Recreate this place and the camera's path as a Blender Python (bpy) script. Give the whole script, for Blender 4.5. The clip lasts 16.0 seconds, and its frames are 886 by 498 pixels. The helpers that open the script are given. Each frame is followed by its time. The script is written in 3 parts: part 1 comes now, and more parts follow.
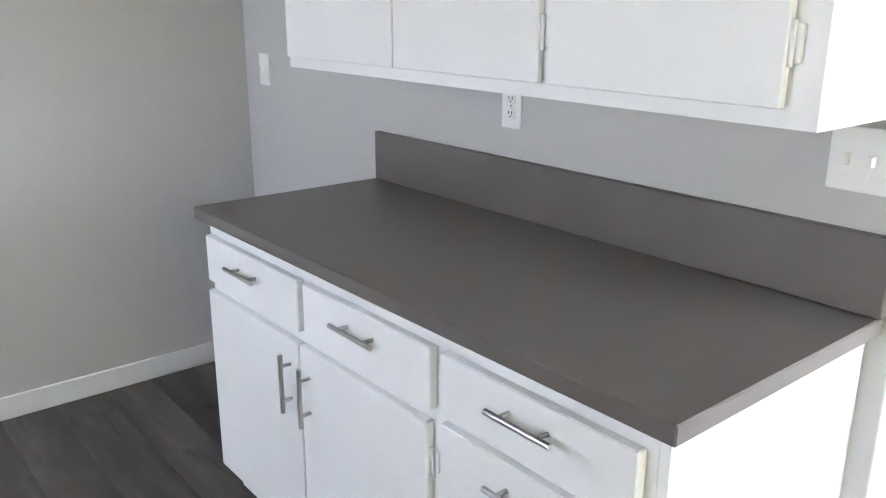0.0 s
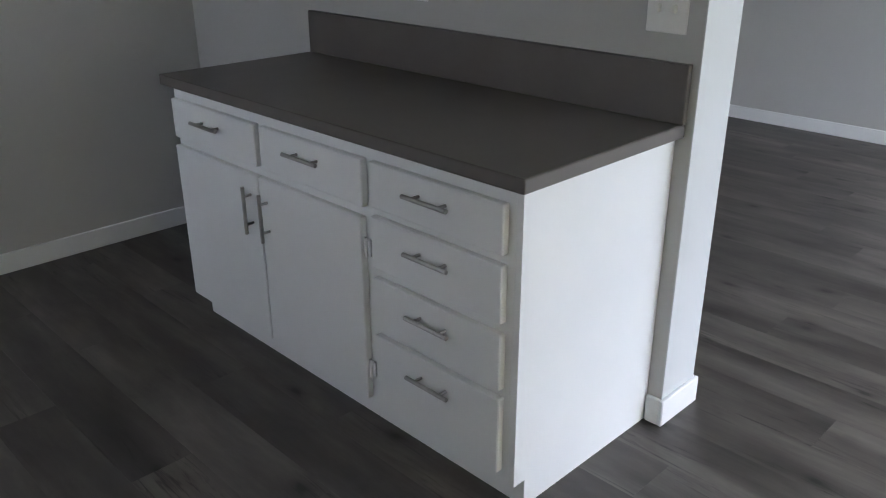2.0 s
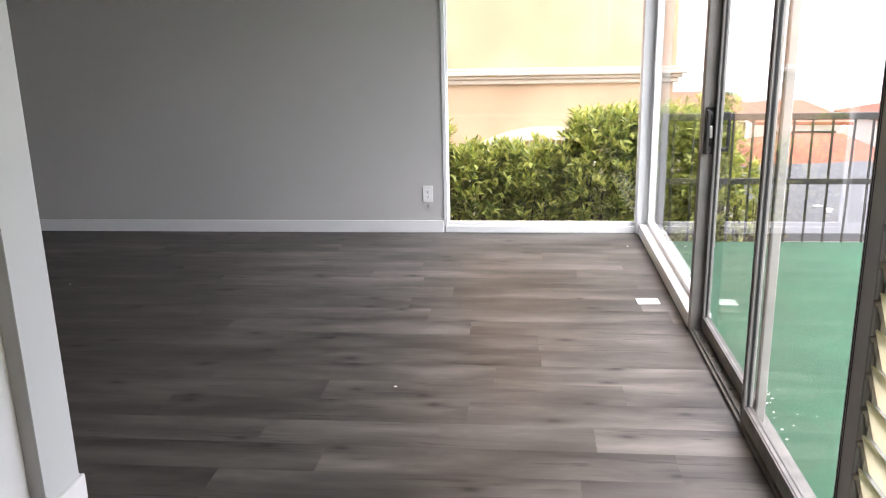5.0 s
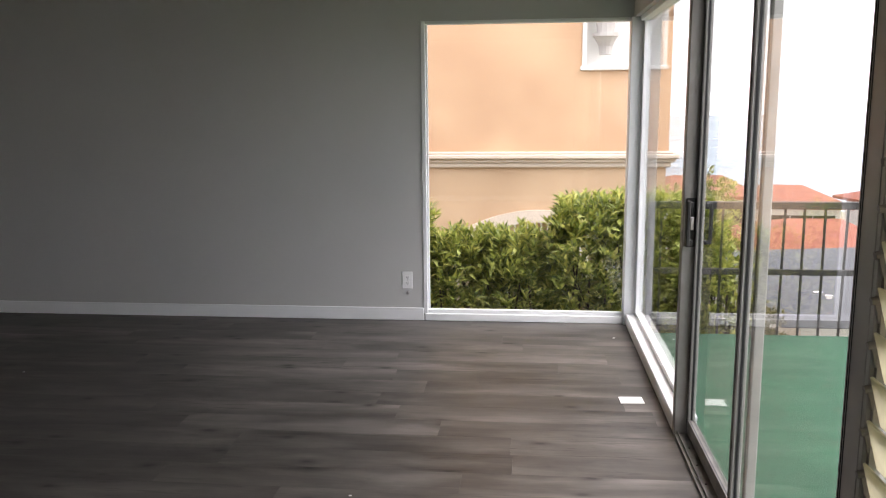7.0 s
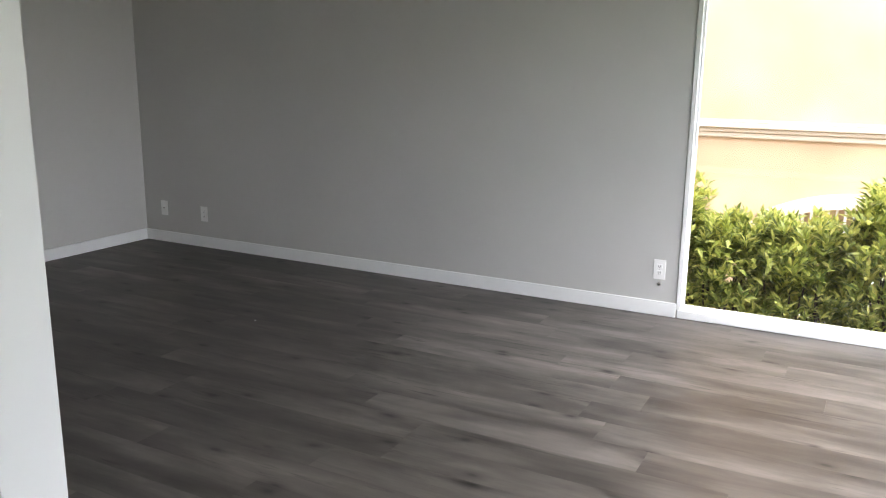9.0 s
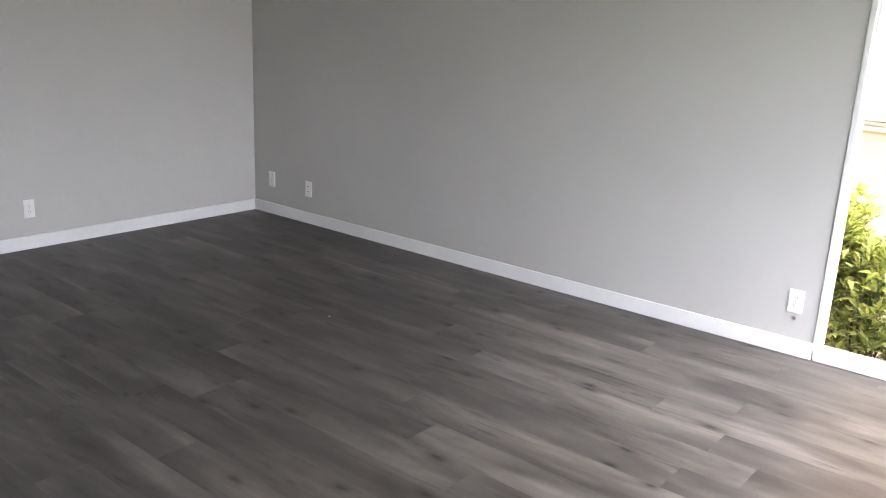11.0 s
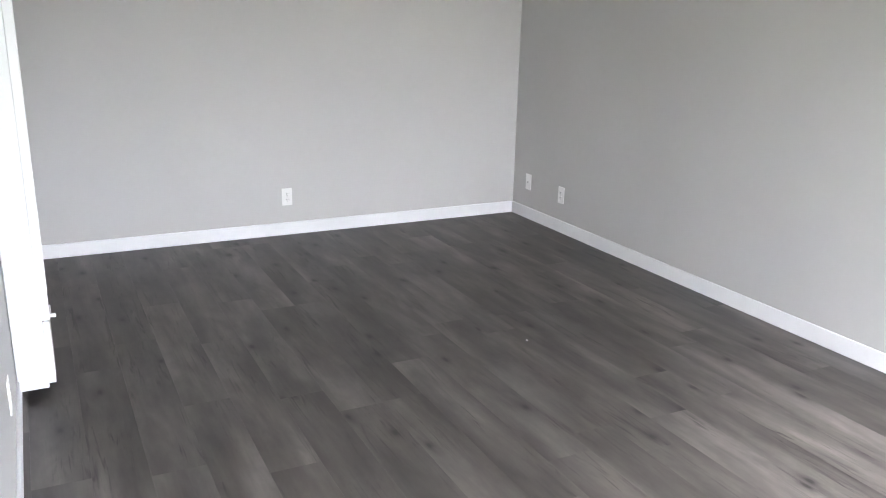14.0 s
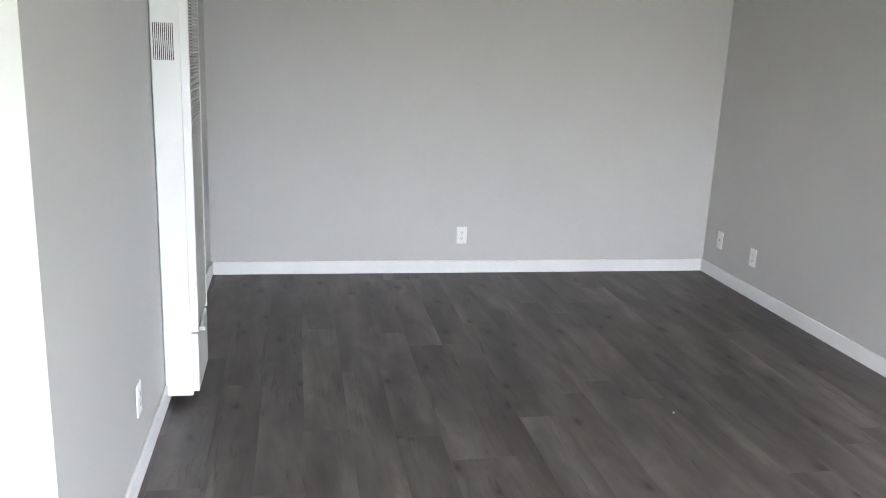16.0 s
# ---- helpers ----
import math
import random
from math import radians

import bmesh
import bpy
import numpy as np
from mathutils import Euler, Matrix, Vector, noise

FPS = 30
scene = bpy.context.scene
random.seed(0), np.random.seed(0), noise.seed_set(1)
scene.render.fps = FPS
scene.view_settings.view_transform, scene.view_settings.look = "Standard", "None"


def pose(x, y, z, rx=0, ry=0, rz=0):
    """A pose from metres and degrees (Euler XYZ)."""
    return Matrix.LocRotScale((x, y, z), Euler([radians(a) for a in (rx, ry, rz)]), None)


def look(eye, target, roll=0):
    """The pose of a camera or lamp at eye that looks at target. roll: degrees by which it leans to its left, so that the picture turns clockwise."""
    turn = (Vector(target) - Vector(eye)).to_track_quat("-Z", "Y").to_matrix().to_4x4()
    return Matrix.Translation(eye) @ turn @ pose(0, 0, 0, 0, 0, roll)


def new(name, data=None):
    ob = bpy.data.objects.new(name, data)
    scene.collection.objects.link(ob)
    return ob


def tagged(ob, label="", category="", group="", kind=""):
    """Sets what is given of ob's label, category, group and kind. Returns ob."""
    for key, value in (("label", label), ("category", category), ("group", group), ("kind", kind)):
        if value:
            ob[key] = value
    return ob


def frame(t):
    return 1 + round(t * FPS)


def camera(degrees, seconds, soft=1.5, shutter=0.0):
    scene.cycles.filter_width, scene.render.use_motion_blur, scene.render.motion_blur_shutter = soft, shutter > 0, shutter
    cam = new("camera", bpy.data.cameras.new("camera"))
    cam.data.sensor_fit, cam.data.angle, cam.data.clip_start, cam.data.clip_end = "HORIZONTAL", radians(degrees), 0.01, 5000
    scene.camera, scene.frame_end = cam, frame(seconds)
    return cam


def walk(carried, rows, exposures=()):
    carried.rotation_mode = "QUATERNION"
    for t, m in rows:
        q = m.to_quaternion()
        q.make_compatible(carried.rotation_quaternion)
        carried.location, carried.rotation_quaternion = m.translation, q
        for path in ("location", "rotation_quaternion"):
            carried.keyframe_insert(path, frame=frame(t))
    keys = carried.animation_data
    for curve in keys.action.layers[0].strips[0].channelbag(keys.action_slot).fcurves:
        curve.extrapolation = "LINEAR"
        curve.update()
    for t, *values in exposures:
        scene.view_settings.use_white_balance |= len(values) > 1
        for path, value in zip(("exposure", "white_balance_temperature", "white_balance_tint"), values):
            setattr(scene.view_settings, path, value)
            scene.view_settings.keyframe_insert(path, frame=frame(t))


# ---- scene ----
cam = camera(56.7, 16.0, soft=1.1)
PATH = [
    (0, (0.546, -1.517, 1.474), (-0.926, -0.295, 0.894), 0.3),
    (0.5, (0.702, -1.538, 1.443), (-0.758, -0.363, 0.743), -0.4),
    (1, (0.837, -1.611, 1.442), (-0.587, -0.453, 0.647), -0.3),
    (1.5, (0.926, -1.735, 1.448), (-0.455, -0.49, 0.71), 0.5),
    (2, (1.019, -1.888, 1.452), (-0.294, -0.598, 0.669), -0.2),
    (2.5, (1.143, -1.959, 1.456), (-0.121, -0.63, 0.659), 0.5),
    (3, (1.273, -1.997, 1.452), (0.152, -0.537, 0.67), 2.4),
    (3.5, (1.356, -2.026, 1.443), (0.527, -0.359, 0.714), 2.7),
    (4, (1.403, -2.039, 1.44), (0.848, -0.237, 0.774), 1.2),
    (4.5, (1.424, -2.027, 1.453), (1.097, -0.163, 0.807), 0.3),
    (5, (1.405, -1.998, 1.446), (1.206, -0.08, 0.917), -1.2),
    (5.2, (1.443, -1.997, 1.42), (1.243, -0.063, 0.946), -1.4),
    (7.3, (1.578, -1.667, 1.457), (1.363, 0.292, 1.114), -0.2),
    (7.5, (1.62, -1.596, 1.442), (1.354, 0.353, 1.081), -0.2),
    (8, (1.727, -1.442, 1.453), (1.199, 0.45, 1.076), 0.4),
    (8.5, (1.8, -1.264, 1.442), (1.03, 0.535, 1.028), 0.2),
    (9, (1.819, -1.085, 1.462), (0.896, 0.634, 1.021), 0.6),
    (9.2, (1.828, -1.015, 1.472), (0.881, 0.688, 1.024), 0.9),
    (11.3, (1.79, -0.34, 1.556), (0.512, 1.1, 1.017), 2.5),
    (11.5, (1.822, -0.267, 1.54), (0.498, 1.131, 1.0), 2.5),
    (12, (1.82, -0.127, 1.533), (0.396, 1.164, 0.98), 2.9),
    (12.5, (1.842, 0.02, 1.544), (0.314, 1.179, 0.979), 3.5),
    (13, (1.848, 0.13, 1.542), (0.221, 1.144, 0.974), 3.2),
    (13.5, (1.833, 0.243, 1.537), (0.147, 1.161, 0.977), 2.5),
    (14, (1.831, 0.363, 1.543), (0.119, 1.228, 0.977), 1.3),
    (14.5, (1.841, 0.467, 1.548), (0.09, 1.246, 0.976), 0.9),
    (15, (1.851, 0.597, 1.56), (0.047, 1.247, 0.993), 1.4),
    (15.5, (1.857, 0.7, 1.548), (-0.004, 1.193, 1.007), 2.1),
    (16, (1.842, 0.747, 1.557), (-0.064, 1.102, 1.068), 2.4),
]
EXPOSURES = [(0, 4.2, 5850, 16), (0.5, 3.78, 5850, 15), (1, 3.02, 5800, 14), (1.5, 2.62, 5820, 14), (2, 2.5, 5850, 14), (2.5, 2.48, 5880, 15), (3, 2.5, 5930, 15), (4, 2.42, 6030, 15), (5, 2.15, 6350, 17), (7.5, 1.42, 6480, 16), (8, 1.57, 6400, 16), (8.5, 1.92, 6400, 16), (9.2, 2.65, 6350, 13), (11.3, 3.2, 6300, 18), (12.5, 3.68, 6270, 17), (15.5, 3.75, 6200, 16), (16, 3.58, 6200, 15)]
walk(cam, [(t, look(eye, target, roll)) for t, eye, target, roll in PATH], EXPOSURES)

# ---- world, sun, exposure ----
world = bpy.data.worlds.new("sky")
scene.world = world
world.use_nodes = True
wn = world.node_tree.nodes
sky = wn.new("ShaderNodeTexSky")
sky.sky_type = "NISHITA"
sky.sun_disc = False
sky.sun_elevation = radians(59)
sky.sun_rotation = radians(104)
sky.dust_density = 4.0
sky.air_density = 1.0
haze = wn.new("ShaderNodeMixRGB")
haze.inputs[0].default_value = 0.65
haze.inputs[2].default_value = (12.0, 12.15, 12.5, 1)
world.node_tree.links.new(sky.outputs[0], haze.inputs[1])
world.node_tree.links.new(haze.outputs[0], wn["Background"].inputs[0])
wn["Background"].inputs[1].default_value = 0.13

sun = new("sun", bpy.data.lights.new("sun", "SUN"))
sun.data.energy = 1.5
sun.data.angle = radians(65)
sun.data.color = (1.0, 0.965, 0.91)
sun.matrix_world = look((10, -2.5, 17), (0, 0, 0))

# ---- materials ----
def node_mat(name):
    m = bpy.data.materials.new(name)
    m.use_nodes = True
    return m, m.node_tree.nodes, m.node_tree.links, m.node_tree.nodes["Principled BSDF"]


def ramp(nodes, stops):
    r = nodes.new("ShaderNodeValToRGB")
    while len(r.color_ramp.elements) < len(stops):
        r.color_ramp.elements.new(0.5)
    for e, (p, c) in zip(r.color_ramp.elements, stops):
        e.position, e.color = p, (*c, 1)
    return r


def coords(nodes, links, scale=(1, 1, 1), obj=False):
    tc = nodes.new("ShaderNodeTexCoord")
    mp = nodes.new("ShaderNodeMapping")
    mp.inputs["Scale"].default_value = scale
    if obj:
        links.new(tc.outputs["Object"], mp.inputs[0])
    else:
        geo = nodes.new("ShaderNodeNewGeometry")
        links.new(geo.outputs["Position"], mp.inputs[0])
    return mp


def noise_tex(nodes, links, vec, scale, detail=4, rough=0.55):
    n = nodes.new("ShaderNodeTexNoise")
    n.inputs["Scale"].default_value, n.inputs["Detail"].default_value, n.inputs["Roughness"].default_value = scale, detail, rough
    links.new(vec.outputs[0], n.inputs["Vector"])
    return n


def plain(name, c1, c2, rough=0.6, scale=3.0, fine=150.0, bump=0.1, metal=0.0, stretch=(1, 1, 1), rough_var=0.08, depth=0.002):
    """Two-scale mottled surface: c1 to c2 over large stains, fine grain in the relief."""
    m, n, l, b = node_mat(name)
    v = coords(n, l, stretch)
    big = noise_tex(n, l, v, scale)
    r = ramp(n, [(0.3, c1), (0.7, c2)])
    l.new(big.outputs["Fac"], r.inputs[0])
    l.new(r.outputs[0], b.inputs["Base Color"])
    small = noise_tex(n, l, v, fine, 3)
    bp = n.new("ShaderNodeBump")
    bp.inputs["Strength"].default_value, bp.inputs["Distance"].default_value = bump, depth
    l.new(small.outputs["Fac"], bp.inputs["Height"])
    l.new(bp.outputs[0], b.inputs["Normal"])
    mr = n.new("ShaderNodeMapRange")
    mr.inputs["To Min"].default_value, mr.inputs["To Max"].default_value = max(0.02, rough - rough_var), min(1, rough + rough_var)
    l.new(big.outputs["Fac"], mr.inputs[0])
    l.new(mr.outputs[0], b.inputs["Roughness"])
    b.inputs["Metallic"].default_value = metal
    return m


def make_floor_mat():
    """Weathered grey-brown oak print: long soft streaks, broad clouds, split grain lines and small dark knots."""
    m, n, l, b = node_mat("vinyl_plank")
    info = n.new("ShaderNodeObjectInfo")
    geo = n.new("ShaderNodeNewGeometry")
    off = n.new("ShaderNodeVectorMath")
    off.operation = "SCALE"
    off.inputs[0].default_value = (37.0, 19.0, 5.0)
    l.new(info.outputs["Random"], off.inputs["Scale"])
    add = n.new("ShaderNodeVectorMath")
    l.new(geo.outputs["Position"], add.inputs[0])
    l.new(off.outputs[0], add.inputs[1])

    def layer(scale, size, detail, rough=0.55, distortion=0.0):
        mp = n.new("ShaderNodeMapping")
        mp.inputs["Scale"].default_value = scale
        l.new(add.outputs[0], mp.inputs[0])
        t = noise_tex(n, l, mp, size, detail, rough)
        t.inputs["Distortion"].default_value = distortion
        return t

    def shade(value, stops):
        r = ramp(n, [(p, (v, v * 0.995, v * 0.99)) for p, v in stops])
        l.new(value, r.inputs[0])
        return r

    streak = layer((0.40, 2.5, 1), 2.4, 3, 0.5, 0.4)
    cloud = layer((1.5, 4.2, 1), 1.6, 4, 0.62, 0.3)
    fine = layer((2.2, 34.0, 1), 3.0, 4)
    split = layer((1.5, 20.0, 1), 2.0, 5, 0.65, 1.0)
    patch = layer((0.9, 4.0, 1), 1.4, 2)
    col = ramp(n, [(0.32, (0.044, 0.0398, 0.0366)), (0.44, (0.068, 0.0618, 0.0568)), (0.57, (0.100, 0.0912, 0.0838)), (0.70, (0.146, 0.1340, 0.1235))])
    l.new(streak.outputs["Fac"], col.inputs[0])
    tone = n.new("ShaderNodeMapRange")
    tone.inputs["To Min"].default_value, tone.inputs["To Max"].default_value = 0.86, 1.12
    l.new(info.outputs["Random"], tone.inputs[0])
    clouds = shade(cloud.outputs["Fac"], [(0.32, 0.66), (0.52, 1.0), (0.70, 1.30)])
    grain = shade(fine.outputs["Fac"], [(0.25, 0.93), (0.75, 1.06)])
    # thin dark splits that only open in some passages of a board
    lines = shade(split.outputs["Fac"], [(0.34, 0.36), (0.40, 0.74), (0.46, 1.0)])
    where = ramp(n, [(0.46, (0, 0, 0)), (0.60, (1, 1, 1))])
    l.new(patch.outputs["Fac"], where.inputs[0])
    # knots: a small black eye in a smoky oval, in about half of the cells
    mp3 = n.new("ShaderNodeMapping")
    mp3.inputs["Scale"].default_value = (1.5, 3.2, 1)
    l.new(add.outputs[0], mp3.inputs[0])
    wob = n.new("ShaderNodeVectorMath")
    wob.operation = "MULTIPLY_ADD"
    wob.inputs[1].default_value = (0.16, 0.16, 0.0)
    l.new(cloud.outputs["Color"], wob.inputs[0])
    l.new(mp3.outputs[0], wob.inputs[2])
    vor = n.new("ShaderNodeTexVoronoi")
    vor.voronoi_dimensions = "2D"
    vor.inputs["Scale"].default_value = 1.15
    l.new(wob.outputs[0], vor.inputs["Vector"])
    knot = shade(vor.outputs["Distance"], [(0.022, 0.22), (0.045, 0.52), (0.09, 0.82), (0.17, 1.0)])
    sep = n.new("ShaderNodeSeparateColor")
    l.new(vor.outputs["Color"], sep.inputs[0])
    pick = n.new("ShaderNodeMath")
    pick.operation = "GREATER_THAN"
    pick.inputs[1].default_value = 0.36
    l.new(sep.outputs[0], pick.inputs[0])
    cur = col.outputs[0]
    for src, mask in ((tone.outputs[0], None), (clouds.outputs[0], None), (grain.outputs[0], None), (lines.outputs[0], where.outputs[0]), (knot.outputs[0], pick.outputs[0])):
        mx = n.new("ShaderNodeMixRGB")
        mx.blend_type = "MULTIPLY"
        mx.inputs[0].default_value = 1.0
        if mask is not None:
            l.new(mask, mx.inputs[0])
        l.new(cur, mx.inputs[1])
        l.new(src, mx.inputs[2])
        cur = mx.outputs[0]
    l.new(cur, b.inputs["Base Color"])
    rr = n.new("ShaderNodeMapRange")
    rr.inputs["To Min"].default_value, rr.inputs["To Max"].default_value = 0.40, 0.55
    l.new(streak.outputs["Fac"], rr.inputs[0])
    l.new(rr.outputs[0], b.inputs["Roughness"])
    bp = n.new("ShaderNodeBump")
    bp.inputs["Strength"].default_value, bp.inputs["Distance"].default_value = 0.25, 0.001
    l.new(fine.outputs["Fac"], bp.inputs["Height"])
    l.new(bp.outputs[0], b.inputs["Normal"])
    return m


def make_glass():
    m = bpy.data.materials.new("window_glass")
    m.use_nodes = True
    n, l = m.node_tree.nodes, m.node_tree.links
    n.clear()
    out, mix = n.new("ShaderNodeOutputMaterial"), n.new("ShaderNodeMixShader")
    tr, gl, fr = n.new("ShaderNodeBsdfTransparent"), n.new("ShaderNodeBsdfGlossy"), n.new("ShaderNodeLayerWeight")
    tr.inputs[0].default_value = (0.965, 0.97, 0.967, 1)
    gl.inputs["Roughness"].default_value = 0.01
    fr.inputs["Blend"].default_value = 0.5
    pw, sc = n.new("ShaderNodeMath"), n.new("ShaderNodeMath")
    pw.operation, sc.operation = "POWER", "MULTIPLY_ADD"
    pw.inputs[1].default_value, sc.inputs[1].default_value, sc.inputs[2].default_value = 5.0, 0.9, 0.04
    l.new(fr.outputs["Facing"], pw.inputs[0])
    l.new(pw.outputs[0], sc.inputs[0])
    l.new(sc.outputs[0], mix.inputs[0])
    l.new(tr.outputs[0], mix.inputs[1])
    l.new(gl.outputs[0], mix.inputs[2])
    l.new(mix.outputs[0], out.inputs[0])
    return m


def make_leaf(name, c_dark, c_mid, c_light):
    m, n, l, b = node_mat(name)
    geo = n.new("ShaderNodeNewGeometry")
    r = ramp(n, [(0.0, c_dark), (0.5, c_mid), (1.0, c_light)])
    l.new(geo.outputs["Random Per Island"], r.inputs[0])
    l.new(r.outputs[0], b.inputs["Base Color"])
    b.inputs["Roughness"].default_value = 0.36
    tl = n.new("ShaderNodeBsdfTranslucent")
    l.new(r.outputs[0], tl.inputs[0])
    mix = n.new("ShaderNodeMixShader")
    mix.inputs[0].default_value = 0.42
    l.new(b.outputs[0], mix.inputs[1])
    l.new(tl.outputs[0], mix.inputs[2])
    l.new(mix.outputs[0], n["Material Output"].inputs[0])
    return m


def make_turf():
    m, n, l, b = node_mat("green_turf")
    v = coords(n, l)
    big, mid, tuft = noise_tex(n, l, v, 1.6, 4), noise_tex(n, l, v, 9.0, 4, 0.7), noise_tex(n, l, v, 420, 3)
    base = ramp(n, [(0.3, (0.016, 0.083, 0.041)), (0.7, (0.030, 0.122, 0.063))])
    l.new(big.outputs["Fac"], base.inputs[0])
    worn = ramp(n, [(0.56, (0, 0, 0)), (0.74, (0.5, 0.5, 0.5))])
    l.new(mid.outputs["Fac"], worn.inputs[0])
    mx = n.new("ShaderNodeMixRGB")
    mx.inputs[2].default_value = (0.085, 0.105, 0.065, 1)
    l.new(worn.outputs[0], mx.inputs[0])
    l.new(base.outputs[0], mx.inputs[1])
    l.new(mx.outputs[0], b.inputs["Base Color"])
    b.inputs["Roughness"].default_value = 0.9
    bp = n.new("ShaderNodeBump")
    bp.inputs["Strength"].default_value, bp.inputs["Distance"].default_value = 0.8, 0.006
    l.new(tuft.outputs["Fac"], bp.inputs["Height"])
    l.new(bp.outputs[0], b.inputs["Normal"])
    return m


def make_louvre_glass():
    m, n, l, b = node_mat("obscure_glass")
    v = coords(n, l, (1, 1, 1))
    t = noise_tex(n, l, v, 14, 4)
    r = ramp(n, [(0.3, (0.59, 0.56, 0.46)), (0.7, (0.68, 0.65, 0.54))])
    l.new(t.outputs["Fac"], r.inputs[0])
    l.new(r.outputs[0], b.inputs["Base Color"])
    b.inputs["Roughness"].default_value = 0.3
    tl = n.new("ShaderNodeBsdfTranslucent")
    l.new(r.outputs[0], tl.inputs[0])
    mix = n.new("ShaderNodeMixShader")
    mix.inputs[0].default_value = 0.74
    l.new(b.outputs[0], mix.inputs[1])
    l.new(tl.outputs[0], mix.inputs[2])
    l.new(mix.outputs[0], n["Material Output"].inputs[0])
    return m


WALL = plain("grey_wall_paint", (0.482, 0.480, 0.470), (0.517, 0.515, 0.503), 0.62, 1.2, 260, 0.12)
# wall paint lightened for the window light on the partition end
LIT_END = plain("wall_paint_lit_end", (0.56, 0.575, 0.58), (0.60, 0.615, 0.62), 0.5, 1.2, 260, 0.12)
WHITE = plain("white_paint", (0.78, 0.79, 0.80), (0.83, 0.835, 0.84), 0.38, 2.5, 120, 0.06)
TRIM = plain("white_trim_paint", (0.76, 0.77, 0.78), (0.82, 0.825, 0.83), 0.42, 4, 90, 0.05)
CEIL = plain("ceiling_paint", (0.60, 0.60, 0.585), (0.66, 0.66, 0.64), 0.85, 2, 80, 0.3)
COUNTER = plain("grey_brown_laminate", (0.118, 0.106, 0.096), (0.138, 0.125, 0.114), 0.36, 6, 320, 0.05)
STEEL = plain("brushed_steel", (0.42, 0.41, 0.40), (0.52, 0.51, 0.49), 0.32, 20, 300, 0.1, 1.0, (1, 1, 1))
ALU = plain("anodised_aluminium", (0.36, 0.345, 0.325), (0.44, 0.425, 0.40), 0.40, 8, 200, 0.08, 0.3)
ALU_DIRTY = plain("dirty_aluminium", (0.13, 0.122, 0.113), (0.24, 0.228, 0.212), 0.55, 14, 120, 0.2, 0.3)
ALU_DARK = plain("weathered_aluminium", (0.26, 0.24, 0.225), (0.33, 0.31, 0.29), 0.5, 10, 160, 0.12, 0.5)
IRON = plain("weathered_iron", (0.018, 0.016, 0.015), (0.042, 0.037, 0.033), 0.55, 12, 160, 0.2, 0.2)
BLACK = plain("black_metal", (0.012, 0.012, 0.013), (0.03, 0.028, 0.027), 0.45, 15, 200, 0.1, 0.2)
PLASTIC = plain("white_plastic", (0.80, 0.80, 0.79), (0.84, 0.84, 0.83), 0.3, 10, 200, 0.02)
DARK = plain("dark_slot", (0.01, 0.01, 0.01), (0.02, 0.02, 0.02), 0.8, 10, 100, 0.0)
CREAM = plain("cream_enamel", (0.68, 0.69, 0.69), (0.73, 0.74, 0.735), 0.35, 3, 120, 0.05)
SLAT = plain("grey_enamel", (0.56, 0.55, 0.52), (0.64, 0.63, 0.60), 0.4, 6, 120, 0.05)
FLOOR = make_floor_mat()
SUB = plain("underlay", (0.03, 0.027, 0.025), (0.05, 0.045, 0.04), 0.8, 4, 80, 0.1)
GLASS = make_glass()
LOUVRE = make_louvre_glass()
TURF = make_turf()
STUCCO_UP = plain("peach_stucco", (0.485, 0.296, 0.176), (0.60, 0.397, 0.244), 0.9, 1.3, 45, 0.15, depth=0.006)
STUCCO_LOW = plain("tan_stucco", (0.45, 0.30, 0.185), (0.58, 0.41, 0.262), 0.9, 1.7, 45, 0.15, depth=0.006)
STONE = plain("pale_moulding", (0.56, 0.465, 0.375), (0.65, 0.55, 0.455), 0.85, 4, 60, 0.3)
CHALK = plain("white_surround", (0.74, 0.72, 0.68), (0.82, 0.80, 0.77), 0.8, 4, 60, 0.2)
BRACKET = plain("grey_plaster", (0.40, 0.37, 0.34), (0.5, 0.47, 0.44), 0.85, 6, 60, 0.3)
TILE = plain("terracotta_roof", (0.21, 0.060, 0.033), (0.29, 0.098, 0.054), 0.85, 1.5, 14, 0.4, depth=0.03)
ASPHALT = plain("grey_roofing", (0.085, 0.09, 0.097), (0.12, 0.124, 0.132), 0.9, 0.6, 30, 0.3, depth=0.01)
EARTH = plain("dry_hillside", (0.11, 0.12, 0.06), (0.24, 0.20, 0.13), 0.95, 0.08, 3, 0.4, depth=0.05)
BARK = plain("grey_bark", (0.06, 0.045, 0.035), (0.12, 0.095, 0.075), 0.9, 12, 90, 0.6, depth=0.006)
LEAF = make_leaf("shrub_leaf", (0.10, 0.145, 0.032), (0.345, 0.395, 0.082), (0.64, 0.62, 0.175))
LEAF_DRY = make_leaf("dry_shrub_leaf", (0.08, 0.075, 0.02), (0.14, 0.12, 0.035), (0.2, 0.17, 0.06))
SEA = plain("sea_water", (0.10, 0.16, 0.20), (0.13, 0.19, 0.23), 0.25, 0.01, 0.2, 0.3)
CONCRETE = plain("pale_concrete", (0.42, 0.40, 0.37), (0.52, 0.50, 0.46), 0.9, 3, 80, 0.3)
CARD = plain("white_card", (0.8, 0.8, 0.8), (0.84, 0.84, 0.84), 0.7, 9, 100, 0.02)

